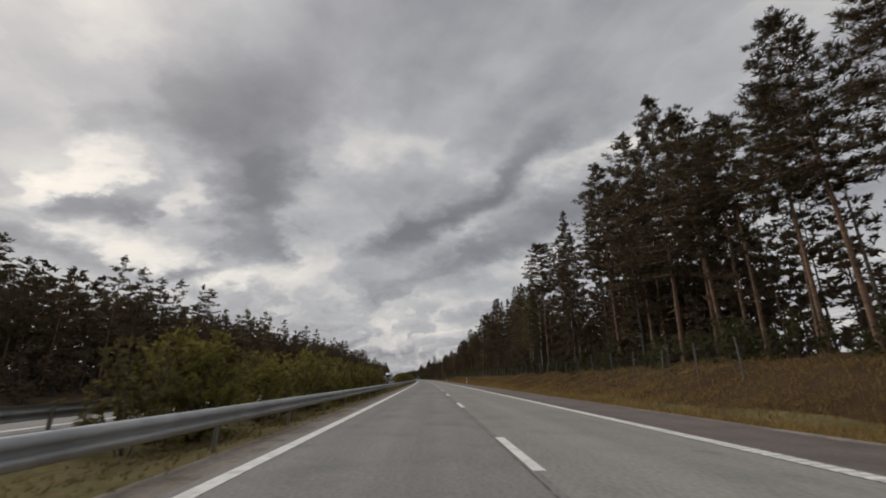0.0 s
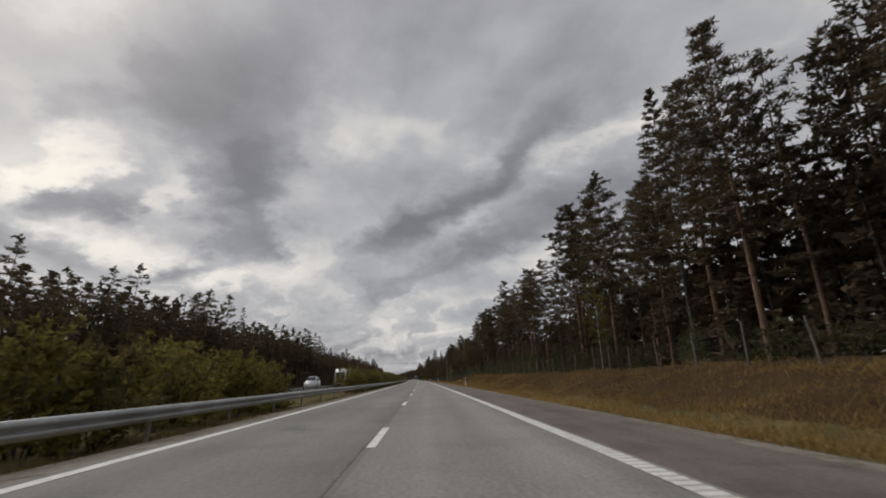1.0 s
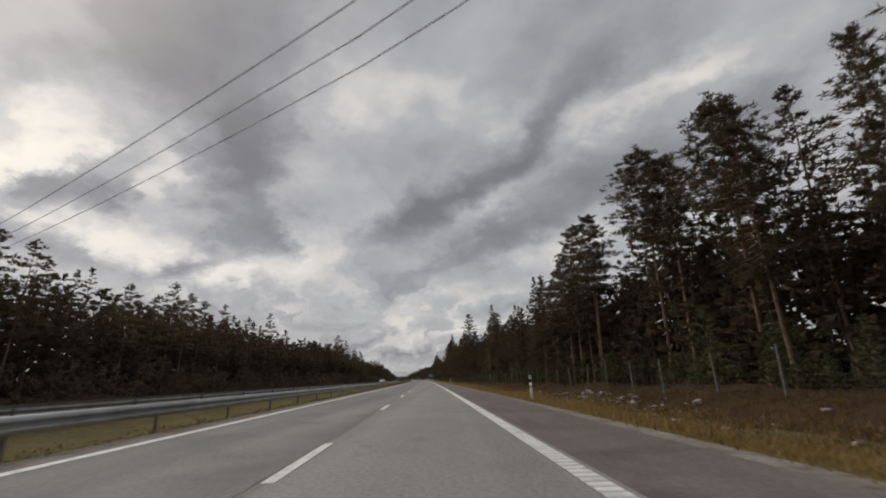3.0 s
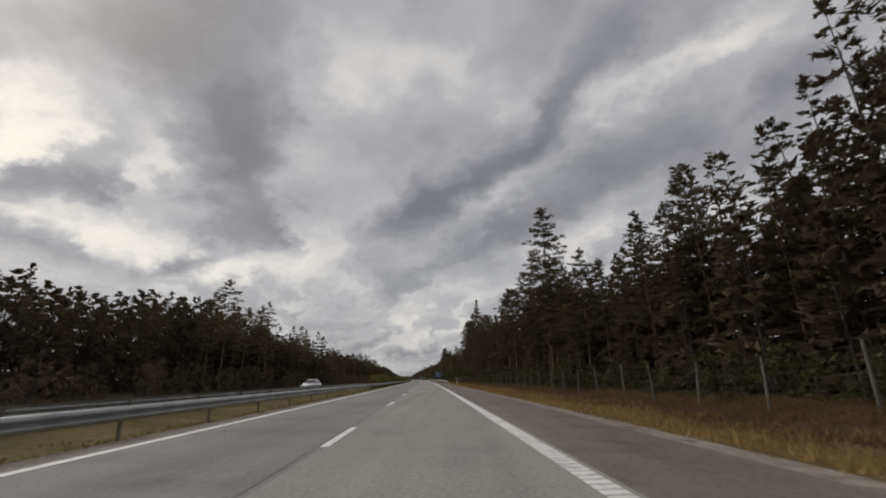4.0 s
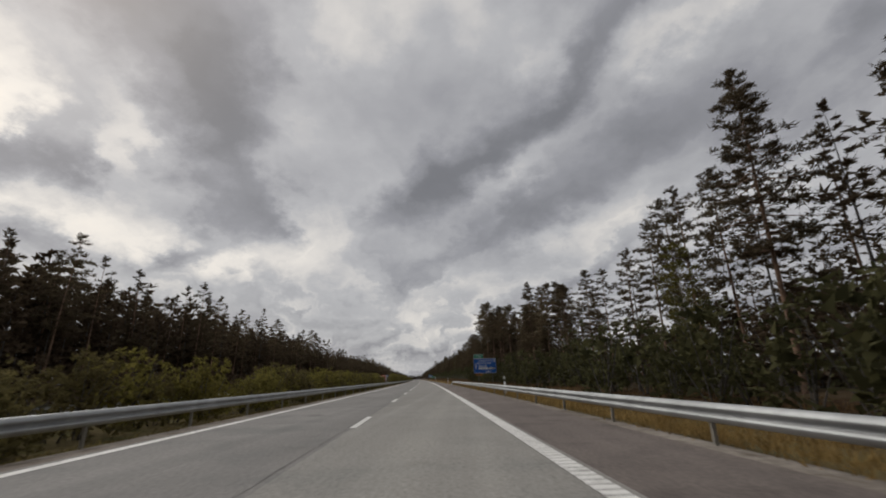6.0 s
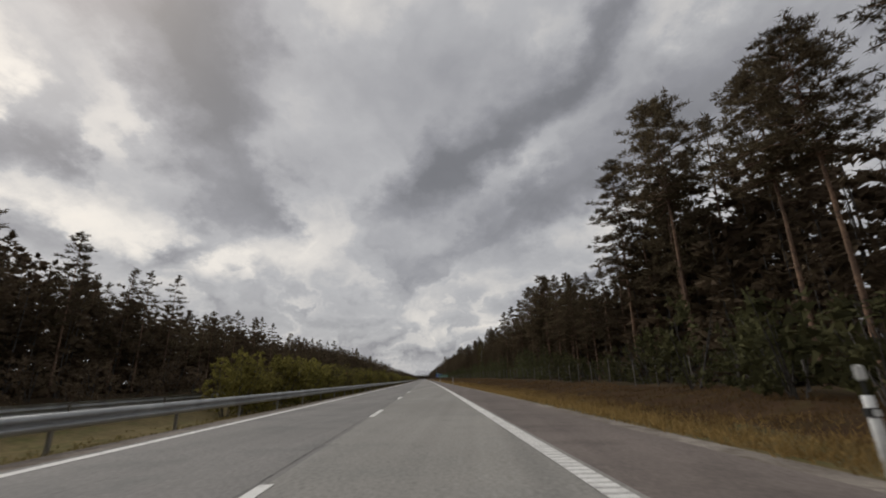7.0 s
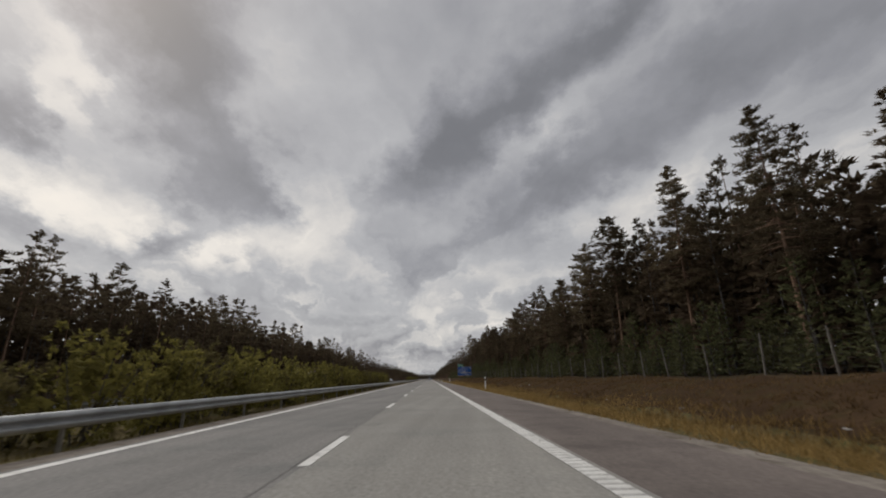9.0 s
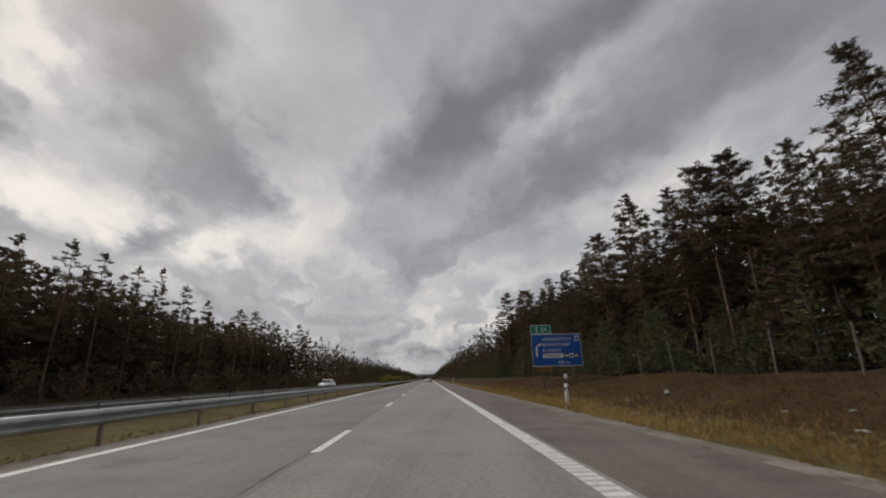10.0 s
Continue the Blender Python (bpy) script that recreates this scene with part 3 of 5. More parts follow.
RIGHT_THIRD = [
    (702, 7.9), (703, 9.9), (705, 16.4), (712, 14.5), (715, 12.5),
    (626, 14.9), (651, 17.8), (680, 13.1), (688, 8.2), (692, 14.0), (694, 15.0), (701, 16.2), (710, 18.5), (718, 15.0), (735, 18.1), (741, 17.0), (747,
    19.8), (754, 19.0), (757, 18.9), (767, 24.2), (777, 23.2), (788, 13.7), (791, 11.6), (794, 14.2), (796, 15.7), (801, 16.4), (810, 18.4), (816, 16.0),
    (820, 18.4), (827, 17.0), (838, 17.4), (847, 17.3), (852, 13.4), (855, 13.0), (862, 15.1), (867, 14.8), (872, 16.5), (877, 16.5), (893, 16.7), (897,
    14.3), (899, 14.9), (903, 16.4), (911, 14.8), (916, 15.6), (923, 16.5), (939, 16.2), (949, 13.4), (954, 12.3), (956, 15.1), (961, 15.1),
]
RIGHT_LAST = [
    (969, 16.6), (980, 18.2), (993, 18.5), (1000, 17.6), (1004, 17.5), (1009, 14.8), (1011, 15.2), (1016, 14.5), (1020, 16.4), (1028, 16.7), (1037, 16.9),
    (1040, 16.8), (1044, 16.1), (1047, 15.3), (1051, 14.5), (1055, 15.3), (1061, 13.3), (1067, 14.6), (1069, 14.9), (1072, 12.8), (1074, 13.2), (1079,
    15.1), (1081, 15.2), (1085, 15.5), (1092, 17.9), (1100, 16.4), (1108, 15.5), (1138, 17.7), (1160, 21.3),
]
LEFT_FIRST = [
    (33, 12.3), (36, 11.1), (40, 11.4), (46, 14.2), (48, 13.3), (52, 13.0), (57, 14.0), (62, 14.4), (65, 14.3), (71, 12.2), (80, 13.5), (88, 14.4), (93,
    14.0), (100, 14.3), (109, 12.8), (115, 13.2), (120, 15.2), (128, 15.2), (136, 13.8), (143, 13.9), (147, 11.5), (150, 12.3), (155, 14.2), (159, 15.6),
    (169, 13.9), (174, 14.8), (178, 16.1), (185, 16.6), (193, 15.5), (199, 13.6), (205, 13.3), (207, 13.0), (213, 14.8), (219, 15.2), (223, 14.5), (228,
    15.5), (235, 15.2), (242, 16.8), (245, 16.4), (248, 15.4), (254, 16.7), (260, 16.4), (264, 14.3), (270, 13.7), (280, 13.3),
]
LEFT_SECOND = [
    (283, 13.8), (300, 12.3), (304, 12.7), (307, 12.2), (313, 13.7), (318, 14.0), (322, 16.1), (329, 14.3), (333, 14.5), (343, 13.8), (348, 13.9), (351,
    14.1), (354, 13.3), (357, 12.8), (359, 13.7), (366, 13.1), (369, 12.0), (374, 15.0), (378, 14.3), (383, 13.9), (389, 14.4), (400, 13.6), (410, 15.8),
    (427, 14.1), (446, 13.8), (487, 14.0), (490, 15.9), (496, 19.2), (502, 15.3), (507, 16.0), (512, 17.2), (518, 19.1), (535, 15.5), (541, 13.9), (545,
    16.6), (549, 16.1), (552, 15.2), (556, 13.9), (560, 13.8), (565, 17.1), (571, 15.9), (574, 16.4), (582, 12.7), (587, 12.1), (589, 11.8),
]
LEFT_THIRD = [
    (593, 13.8), (603, 8.6), (608, 9.3), (613, 9.6), (620, 10.8), (629, 11.8), (638, 12.6), (652, 14.5), (674, 16.4), (700, 16.8), (703, 15.5), (706,
    15.8), (709, 14.7), (715, 14.8), (720, 14.5), (728, 17.1), (735, 15.6), (744, 14.0), (752, 13.6), (755, 13.2), (757, 13.4), (759, 15.7), (768, 16.5),
    (772, 14.4), (780, 16.9), (792, 15.6), (797, 16.2), (807, 12.0), (810, 12.9), (813, 12.7), (817, 14.1), (822, 13.9), (827, 14.3), (831, 14.9), (839,
    14.5), (851, 13.3), (857, 13.2), (862, 12.5), (865, 13.5), (870, 13.5), (875, 14.4), (882, 13.9), (885, 14.7), (897, 15.0), (907, 16.1),
]
LEFT_LAST = [
    (912, 14.1), (918, 14.8), (926, 14.8), (929, 14.3), (934, 14.4), (938, 14.3), (948, 15.2), (954, 16.6), (965, 16.2), (969, 16.3), (971, 17.5), (977,
    15.9), (980, 16.0), (985, 14.8), (988, 15.1), (997, 14.7), (1006, 14.8), (1018, 14.5), (1021, 15.5), (1028, 16.2), (1032, 16.7), (1038, 16.5), (1049,
    14.8), (1055, 15.1), (1063, 15.8), (1071, 16.3), (1091, 14.3), (1097, 15.5), (1102, 15.5), (1108, 15.6), (1112, 16.5), (1118, 15.2), (1124, 14.1),
    (1135, 14.3), (1144, 15.3), (1156, 14.7), (1174, 16.2),
]
RIGHT_EDGE = sorted(RIGHT_FIRST + RIGHT_SECOND + RIGHT_THIRD + RIGHT_LAST)
LEFT_EDGE = LEFT_FIRST + LEFT_SECOND + LEFT_THIRD + LEFT_LAST
SPRUCE_AT = {56, 77, 91, 93, 99, 117, 137, 380, 398, 426, 484, 509, 512, 520, 544, 548, 595, 600}
BIRCH_AT = {75, 82, 85, 281, 283, 897}
LEFT_SPRUCE_AT = {62, 169, 193, 260, 283, 359, 541, 587, 589, 603, 608, 613, 620, 709, 728, 772, 822, 954, 1071, 1112}


def skyline(s, edge):
    """Height of the tree tops, smoothed between the trees that stand out."""
    return float(np.mean([np.interp(s + d, [e[0] for e in edge], [e[1] for e in edge]) for d in (-6, 0, 6)]))


def filled(s):
    """How high young growth closes the stand on the right, against the tops: open where the sky shows between the trunks."""
    return float(np.interp(s, [0, 28, 34, 60, 65, 80, 84, 120, 150, 260, 300, 600, 622, 745, 765, 1300], [0.18, 0.18, 0.5, 0.48, 0.22, 0.22, 0.5, 0.6, 0.46, 0.46, 0.7, 0.84, 0.5, 0.38, 0.8, 0.84]))


MASTERS = {}


def plant(kind, k, s, x, top, group):
    """One tree as a thing, its top at the given height over the road; alike trees share their meshes."""
    bank_z = float(ground_z(s, x))
    templates, full, wood, leaves, label = {
        "pine_tree": (PINES, 18.8, BARK_PINE, PINE, "tall dark pine with bare trunk at the forest edge"),
        "spruce_tree": (SPRUCES, 17.2, BARK_GREY, SPRUCE, "dark green pointed spruce at the forest edge"),
        "birch_tree": (BIRCHES, 17.2, BARK_PALE, LEAF_DULL, "slender pale birch with thin yellow-green foliage"),
        "far_pine_tree": (MID_PINES, 16.9, BARK_PINE, PINE, "dark pine in the woods beyond the opposite carriageway"),
        "far_spruce_tree": (MID_SPRUCES, 16.2, BARK_GREY, SPRUCE, "dark pointed spruce beyond the opposite carriageway"),
        "young_birch": (BIRCHES, 17.2, BARK_PALE, LEAF, "young birch with fresh green leaves before the forest"),
    }[kind]
    m = road_pose(s, x, bank_z, rng.uniform(0, 360)) @ Matrix.Scale((top - bank_z) / full, 4)
    if (kind, k) in MASTERS:
        copy_thing(MASTERS[kind, k], m).matrix_basis = m
    else:
        MASTERS[kind, k] = tagged(tree_thing(kind.replace("far_", ""), templates[k], wood, leaves, label, m), group=group)


def edge_trees():
    near, far = "trees at the near forest edge", "trees at the far forest edge"
    for s, top in RIGHT_EDGE:
        kind = "spruce_tree" if s in SPRUCE_AT else "birch_tree" if s in BIRCH_AT else "pine_tree"
        k = int(rng.integers(0, {"spruce_tree": 4, "birch_tree": 2, "pine_tree": 8}[kind]))
        if 726 < s < 765 and k % 4 != 3:
            k = int(rng.choice([3, 7]))     # old pines with high crowns
        plant(kind, k, s, edge_x(s) + 1.2 + rng.normal(0, 0.4), top, near)
    for s, top in LEFT_EDGE:
        conifer = s in LEFT_SPRUCE_AT
        plant("far_spruce_tree" if conifer else "far_pine_tree", int(rng.integers(0, 3 if conifer else 6)), s, -34.5 + rng.normal(0, 0.4), top, far)
    for s, x, top in ((147, 18.0, 10.5), (309, 15.6, 7.5), (412, 16.0, 8.0), (655, 17.0, 9.0)):
        plant("young_birch", 0, s, x, top, near)


edge_trees()


def woods():
    pl, sp, dark = [], [], []
    pick = lambda: int(rng.integers(0, 5))
    put = lambda out, s, x, size, which: out.append((s, x, float(ground_z(s, x)), rng.uniform(0, 6.3), size, which))
    deep = [thicket(90 + i, 9.0) for i in range(4)]
    # lower trees that stand between those of the edge
    between, at, s = ([], []), np.array([e[0] for e in RIGHT_EDGE]), 12.0
    while s < 1135:
        open_stand = filled(s) < 0.47
        if np.min(np.abs(at - s)) > 1.2 and not 726 < s < 765:
            conifer = rng.uniform() < (0.5 if 430 < s < 610 else 0.1 if open_stand else 0.3)
            top = skyline(s, RIGHT_EDGE) * (rng.uniform(0.72, 0.98) if open_stand else rng.uniform(0.66, 0.93))
            put(between[conifer], s, edge_x(s) + 1.6 + abs(rng.normal(0, 1.5)), top / 16.6, int(rng.integers(0, 3 if conifer else 6)))
            if 430 < s < 612 or s > 765:
                j = s + rng.uniform(0.8, 1.6)
                conifer = rng.uniform() < (0.7 if s < 612 else 0.35)
                put(between[conifer], j, edge_x(j) + 3.8 + abs(rng.normal(0, 0.8)), skyline(j, RIGHT_EDGE) * rng.uniform(0.82, 1.02) / 16.6, int(rng.integers(0, 3 if conifer else 6)))
        s += rng.uniform(2.4, 4.0)
    scatter("pine_forest", MID_PINES, between[0], BARK_PINE, PINE, "lower pines that fill the near forest edge", "forest")
    scatter("spruce_forest", MID_SPRUCES, between[1], BARK_GREY, SPRUCE, "lower spruces that fill the near forest edge", "forest")
    for s in np.arange(-10, 1180, 3.1):
        r, l, f = skyline(s, RIGHT_EDGE), skyline(s, LEFT_EDGE), filled(s)
        for back in (5.5, 10.5):
            j = s + rng.uniform(-1.5, 1.5)
            put(sp if rng.uniform() < 0.4 else pl, j, edge_x(s) + back + rng.normal(0, 1.0), r / 16.8 * (0.38 if 726 < s < 765 else 0.62 if f < 0.47 else 0.94) * rng.uniform(0.76, 1.02), pick())
        for back in (3.0, 6.5, 11.0):
            j = s + rng.uniform(-1.5, 1.5)
            put(sp if rng.uniform() < 0.4 else pl, j, -34.5 - back + rng.normal(0, 0.9), l / 16.8 * rng.uniform(0.78, 0.98), pick())
        for back, part_ in ((3.0, 0.7), (6.0, 0.9), (10.0, 1.0), (17.0, 1.15)):
            for half in (0.0, 1.5) if back < 9 else (0.0,):
                put(dark, s + half + rng.uniform(-0.7, 0.7), edge_x(s) + back + rng.normal(0, 0.9), r * f * part_ / 9.0 * rng.uniform(0.8, 1.1), int(rng.integers(0, 4)))
        for back, part_ in ((1.5, 0.6), (3.0, 0.7), (5.5, 0.82), (10.0, 0.95), (16.0, 1.1)):
            put(dark, s + rng.uniform(-1.0, 1.0), -34.5 - back + rng.normal(0, 0.8), l * part_ / 9.0 * rng.uniform(0.82, 1.08), int(rng.integers(0, 4)))
    for s in np.arange(1180, 2300, 6):
        for x, tall in ((edge_x(s) + abs(rng.normal(0, 1.5)), 1.0), (edge_x(s) + 5, 0.95), (-34.5, 0.85), (-39, 0.85)):
            put(sp if rng.uniform() < 0.35 else pl, s + rng.uniform(-3, 3), x, tall * rng.uniform(0.78, 1.1), pick())
        for x in (edge_x(s) + 4, edge_x(s) + 9, -37.0, -42.0):
            put(dark, s + rng.uniform(-2, 2), x, rng.uniform(1.0, 1.4), int(rng.integers(0, 4)))
    for x in np.arange(-400, 420, 5.0):
        for row in range(2):
            put(pl, 2320 + row * 12 + rng.uniform(-5, 5), x, rng.uniform(0.8, 1.1), pick())
    for x in np.arange(-90, 90, 1.6):
        for row in range(3):
            put(dark, 2290 + row * 9 + rng.uniform(-3, 3), x, rng.uniform(1.0, 1.6), int(rng.integers(0, 4)))
    scatter("forest_interior", deep, dark, BARK_GREY, SPRUCE, "dense dark young spruces inside the forest", "forest")
    scatter("pine_forest", FAR_PINES, pl, BARK_PINE, PINE, "dense dark pine forest on both sides of the road", "forest")
    scatter("spruce_forest", FAR_SPRUCES, sp, BARK_GREY, SPRUCE, "dark spruces standing among the pines", "forest")


woods()

HEDGES = [(10, 58, 2.8), (58, 65, 1.9), (112, 134, 2.9), (161, 300, 3.1), (496, 640, 2.4), (640, 728, 2.6), (757, 886, 3.0), (920, 1006, 2.9), (1005, 1011.5, 2.6), (1019, 1040, 2.7), (1150, 1260, 2.4)]


def hedges():
    ts = [bush(100 + i, 2.6, 2.9, 90, 10, 0.15) for i in range(5)]
    pl, dull = [], []
    for s0, s1, h in HEDGES:
        for s in np.arange(s0, s1, 0.85 if s0 == 161 else 1.0):
            x = -7.8 + rng.normal(0, 0.4)
            q = (s + rng.uniform(-0.6, 0.6), x, float(ground_z(s, x)), rng.uniform(0, 6.3), h / 2.6 * rng.uniform(0.62, 1.05), int(rng.integers(0, 5)))
            (dull if rng.uniform() < (0.75 if 490 < s < 650 else 0.3) else pl).append(q)
    scatter("median_shrubs", ts, pl, BARK_GREY, LEAF, "green and yellowing leafy shrubs in the median", "shrubs")
    scatter("median_shrubs", ts, dull, BARK_GREY, LEAF_DULL, "brownish autumn shrubs in the median", "shrubs")


hedges()


def undergrowth():
    ts = [bush(120 + i, 2.6, 2.6, 30, 6, 0.2) for i in range(4)]
    low, left = [], []
    for s in np.arange(8, 1300, 1.9):
        for row in range(2):
            x = edge_x(s) - 1.2 - (3.5 * (1 - row) if 600 < s < 760 else 0) + row * 2.4 + rng.normal(0, 0.8)
            big = 1.9 if 615 < s < 770 else 1.5 if 560 < s < 800 else 1.45 if s > 800 else 1.0
            low.append((s + rng.uniform(-1, 1), x, float(ground_z(s, x)), rng.uniform(0, 6.3), big * rng.uniform(0.35, 1.05), int(rng.integers(0, 4))))
    for s in np.arange(8, 1400, 2.9):
        x = -31 + rng.normal(0, 1.0)
        left.append((s, x, float(ground_z(s, x)), rng.uniform(0, 6.3), rng.uniform(0.8, 1.7), int(rng.integers(0, 4))))
        x = -27 + rng.normal(0, 1.2)
        left.append((s, x, float(ground_z(s, x)), rng.uniform(0, 6.3), rng.uniform(0.35, 0.8), int(rng.integers(0, 4))))
    low = [q for q in low if not (710 < q[0] < 718 and q[1] < 17)]
    young = [q for q in low if (q[0] > 800 or 130 < q[0] < 340) and q[5] != 0]
    low = [q for q in low if not ((q[0] > 800 or 130 < q[0] < 340) and q[5] != 0)]
    firs = [sapling(140 + i, 3.4 + 0.3 * i) for i in range(4)]
    scatter("saplings", firs, young, BARK_GREY, SAPLING, "olive green young trees before the forest edge", "saplings")
    scatter("undergrowth", ts, low, BARK_GREY, UNDER, "dark green saplings and bushes under the forest edge", "bushes")
    scatter("undergrowth", ts, left, BARK_GREY, SPRUCE, "dark bushes under the far forest edge", "bushes")


undergrowth()


def grass(name, x0, x1, s0, s1, density, h, material, label, wide=0.035):
    """Blades that grow thicker in drifts."""
    n = int((x1 - x0) * (s1 - s0) * density * 1.6)
    s, x = rng.uniform(s0, s1, n), rng.uniform(x0, x1, n)
    patch = rng.uniform(-1.6, 1.6, (1300, 40))
    blur = lambda q, size: np.clip((q / size + rng.normal(0, 0.45, n)).astype(int), 0, None)
    drift = patch[blur(s, 1.3) % 1300, blur(x - x0, 0.8) % 40] + 0.7 * patch[blur(s, 6.0), blur(x - x0, 2.0) % 40]
    edge = np.minimum(np.minimum((x - x0) / 0.4, (x1 - x) / 1.8), 1.0)
    keep = rng.uniform(0, 1, n) < (0.62 + 0.16 * drift) * (0.25 + 0.75 * edge)
    s, x, n = s[keep], x[keep], int(keep.sum())
    px, py = road_xy(s, x)
    c = np.stack([px, py, ground_z(s, x)], -1)
    v, f = tufts(rng, c, np.tile([0.0, 0.0, 1.3], (n, 1)), 3, h, wide, 0.6)
    v[:, 2] = np.maximum(v[:, 2], np.repeat(np.repeat(c[:, 2], 3), 3) - 0.03)
    ob = link_part(name, mesh_of(name, v, f, [material]))
    tagged(ob, label, "grass", kind="stuff")


grass("verge_grass", 10.6, 17.0, 0, 245, 22, 0.24, GRASS_DRY, "dry yellow-brown grass on the roadside bank", 0.028)
grass("heath", 9.6, 17.0, 150, 1125, 24, 0.15, HEATH, "low reddish-brown heath and dead bracken before the forest", 0.034)
grass("verge_grass", 6.5, 12.2, 0, 1125, 27, 0.24, GRASS_DRY, "dry yellow-brown grass on the roadside verge", 0.025)
grass("median_grass", -7.6, -4.55, 0, 1125, 14, 0.08, GRASS_GREEN, "short olive grass under the median guard rail")


# ---- roadside furniture ----
WHITE = plain("white_plastic", (0.72, 0.72, 0.7), 0.5, 0.0, 0.1, 9.0)
BLACK = plain("black_plastic", (0.02, 0.02, 0.02), 0.5, 0.0, 0.1, 9.0)
SIGN_BLUE = plain("sign_blue", (0.003, 0.085, 0.37), 0.45, 0.0, 0.06, 1.5)
SIGN_GREEN = plain("sign_green", (0.002, 0.22, 0.12), 0.45, 0.0, 0.06, 1.5)
SIGN_WHITE = plain("sign_white", (0.75, 0.76, 0.75), 0.45, 0.0, 0.05, 1.5)
SIGN_ORANGE = plain("sign_orange", (0.4, 0.15, 0.02), 0.45, 0.0, 0.08, 1.5)
POLE = plain("pole_wood", (0.27, 0.24, 0.2), 0.9, 0.0, 0.25, 4.0)
WOOD_GREY = plain("grey_wood", (0.17, 0.152, 0.132), 0.9, 0.0, 0.25, 4.0)
STONE = surface("stone", (0.2, 0.185, 0.17), (0.42, 0.39, 0.36), 6.0, 0.9, 0.9, 0.03, (0.09, 0.08, 0.07), 0.4)


def delineator():
    """A white marker post with a black band, and a reflector on a thin stick."""
    p = thing("marker_post", "white plastic roadside marker post with reflector on top", "marker post")
    bm = bmesh.new()
    r = bmesh.ops.create_cone(bm, cap_ends=True, segments=10, radius1=0.075, radius2=0.06, depth=1.0)
    bmesh.ops.transform(bm, matrix=Matrix.Translation((0, 0, 0.35)) @ Matrix.Diagonal((1, 0.6, 1, 1)), verts=r["verts"])
    part("body", bm, WHITE, p, smooth=True)
    bm = bmesh.new()
    box(bm, -0.07, 0.07, -0.047, 0.047, 0.62, 0.72, 0.01)
    part("band", bm, BLACK, p, "black band")
    bm = bmesh.new()
    box(bm, -0.04, 0.04, -0.056, -0.048, 0.635, 0.705)
    part("reflector", bm, SIGN_WHITE, p, "small reflector")
    bm = bmesh.new()
    box(bm, -0.012, 0.012, -0.012, 0.012, 0.84, 1.1)
    part("stick", bm, BLACK, p, "thin black stick")
    bm = bmesh.new()
    box(bm, -0.065, 0.065, -0.02, 0.02, 1.0, 1.18, 0.02)
    part("head", bm, WHITE, p, "white reflector head")
    return p


POSTS = [95, 171.6, 260, 336, 417, 500.5, 580, 662, 740.9, 831, 905.6, 992, 1071.8, 1154, 1236]


def marker_posts():
    first = delineator()
    first["group"] = "marker posts along the hard shoulder"
    for i, s in enumerate(POSTS):
        x = 7.3
        m = road_pose(s, x, float(ground_z(s, x)) - 0.02, rng.normal(0, 3)) @ pose(0, 0, 0, rng.normal(0, 1.2), -6.5 if s == 905.6 else rng.normal(0, 1.5), 0) @ Matrix.Scale(1.13, 4)
        if i == 0:
            first.matrix_basis = m
        else:
            copy_thing(first, m).matrix_basis = m


marker_posts()


def letters(words, size, x, z, parent, material, align="LEFT", y=-0.03):
    """Raised lettering on a sign's face."""
    cu = bpy.data.curves.new("lettering", "FONT")
    cu.body, cu.size, cu.align_x, cu.extrude = words, size, align, 0.003
    tmp = bpy.data.objects.new("lettering", cu)
    scene.collection.objects.link(tmp)
    me = bpy.data.meshes.new_from_object(tmp.evaluated_get(bpy.context.evaluated_depsgraph_get()))
    bpy.data.objects.remove(tmp)
    bpy.data.curves.remove(cu)
    me.transform(pose(x, y, z, 90, 0, 0))
    me.materials.clear()
    me.materials.append(material)
    return link_part("lettering", me, parent, "white lettering")


def panel(name, x0, x1, z0, z1, colour, parent, label="", rim=True, y=0.0):
    bm = bmesh.new()
    box(bm, x0, x1, y - 0.02, y + 0.02, z0, z1, 0.008)
    pn = part(name, bm, colour, parent, label)
    if rim:
        bm = bmesh.new()
        w = 0.045
        for a, b, c, d in ((x0, x1, z0, z0 + w), (x0, x1, z1 - w, z1), (x0, x0 + w, z0 + w, z1 - w), (x1 - w, x1, z0 + w, z1 - w)):
            box(bm, a + 0.01, b - 0.01, y - 0.026, y - 0.0215, c, d)
        part("border", bm, SIGN_WHITE, pn, "white border")
    return pn


def sign_leg(x, top, parent):
    bm = bmesh.new()
    r = bmesh.ops.create_cone(bm, cap_ends=True, segments=12, radius1=0.06, radius2=0.06, depth=top + 0.9)
    bmesh.ops.transform(bm, matrix=Matrix.Translation((x, 0.09, (top - 0.9) / 2)), verts=r["verts"])
    part("leg", bm, GALV_DARK, parent, "grey steel leg", True)


def arrow(parent, x, z, h, bent=True):
    bm = bmesh.new()
    w = h * 0.07
    box(bm, x - w, x + w, -0.03, -0.0225, z, z + h * 0.7)
    tip = x + (h * 0.22 if bent else 0)
    pts = [(x - w, z + h * 0.7), (x + w, z + h * 0.7), (tip + w, z + h * 0.86), (tip - w, z + h * 0.86)]
    bm.faces.new([bm.verts.new((a, -0.03, b)) for a, b in pts])
    head = [(tip - h * 0.17, z + h * 0.8), (tip + h * 0.17, z + h * 0.84), (tip + h * (0.14 if bent else 0), z + h * 1.05)]
    bm.faces.new([bm.verts.new((a, -0.031, b)) for a, b in head])
    part("arrow", bm, SIGN_WHITE, parent, "white arrow")


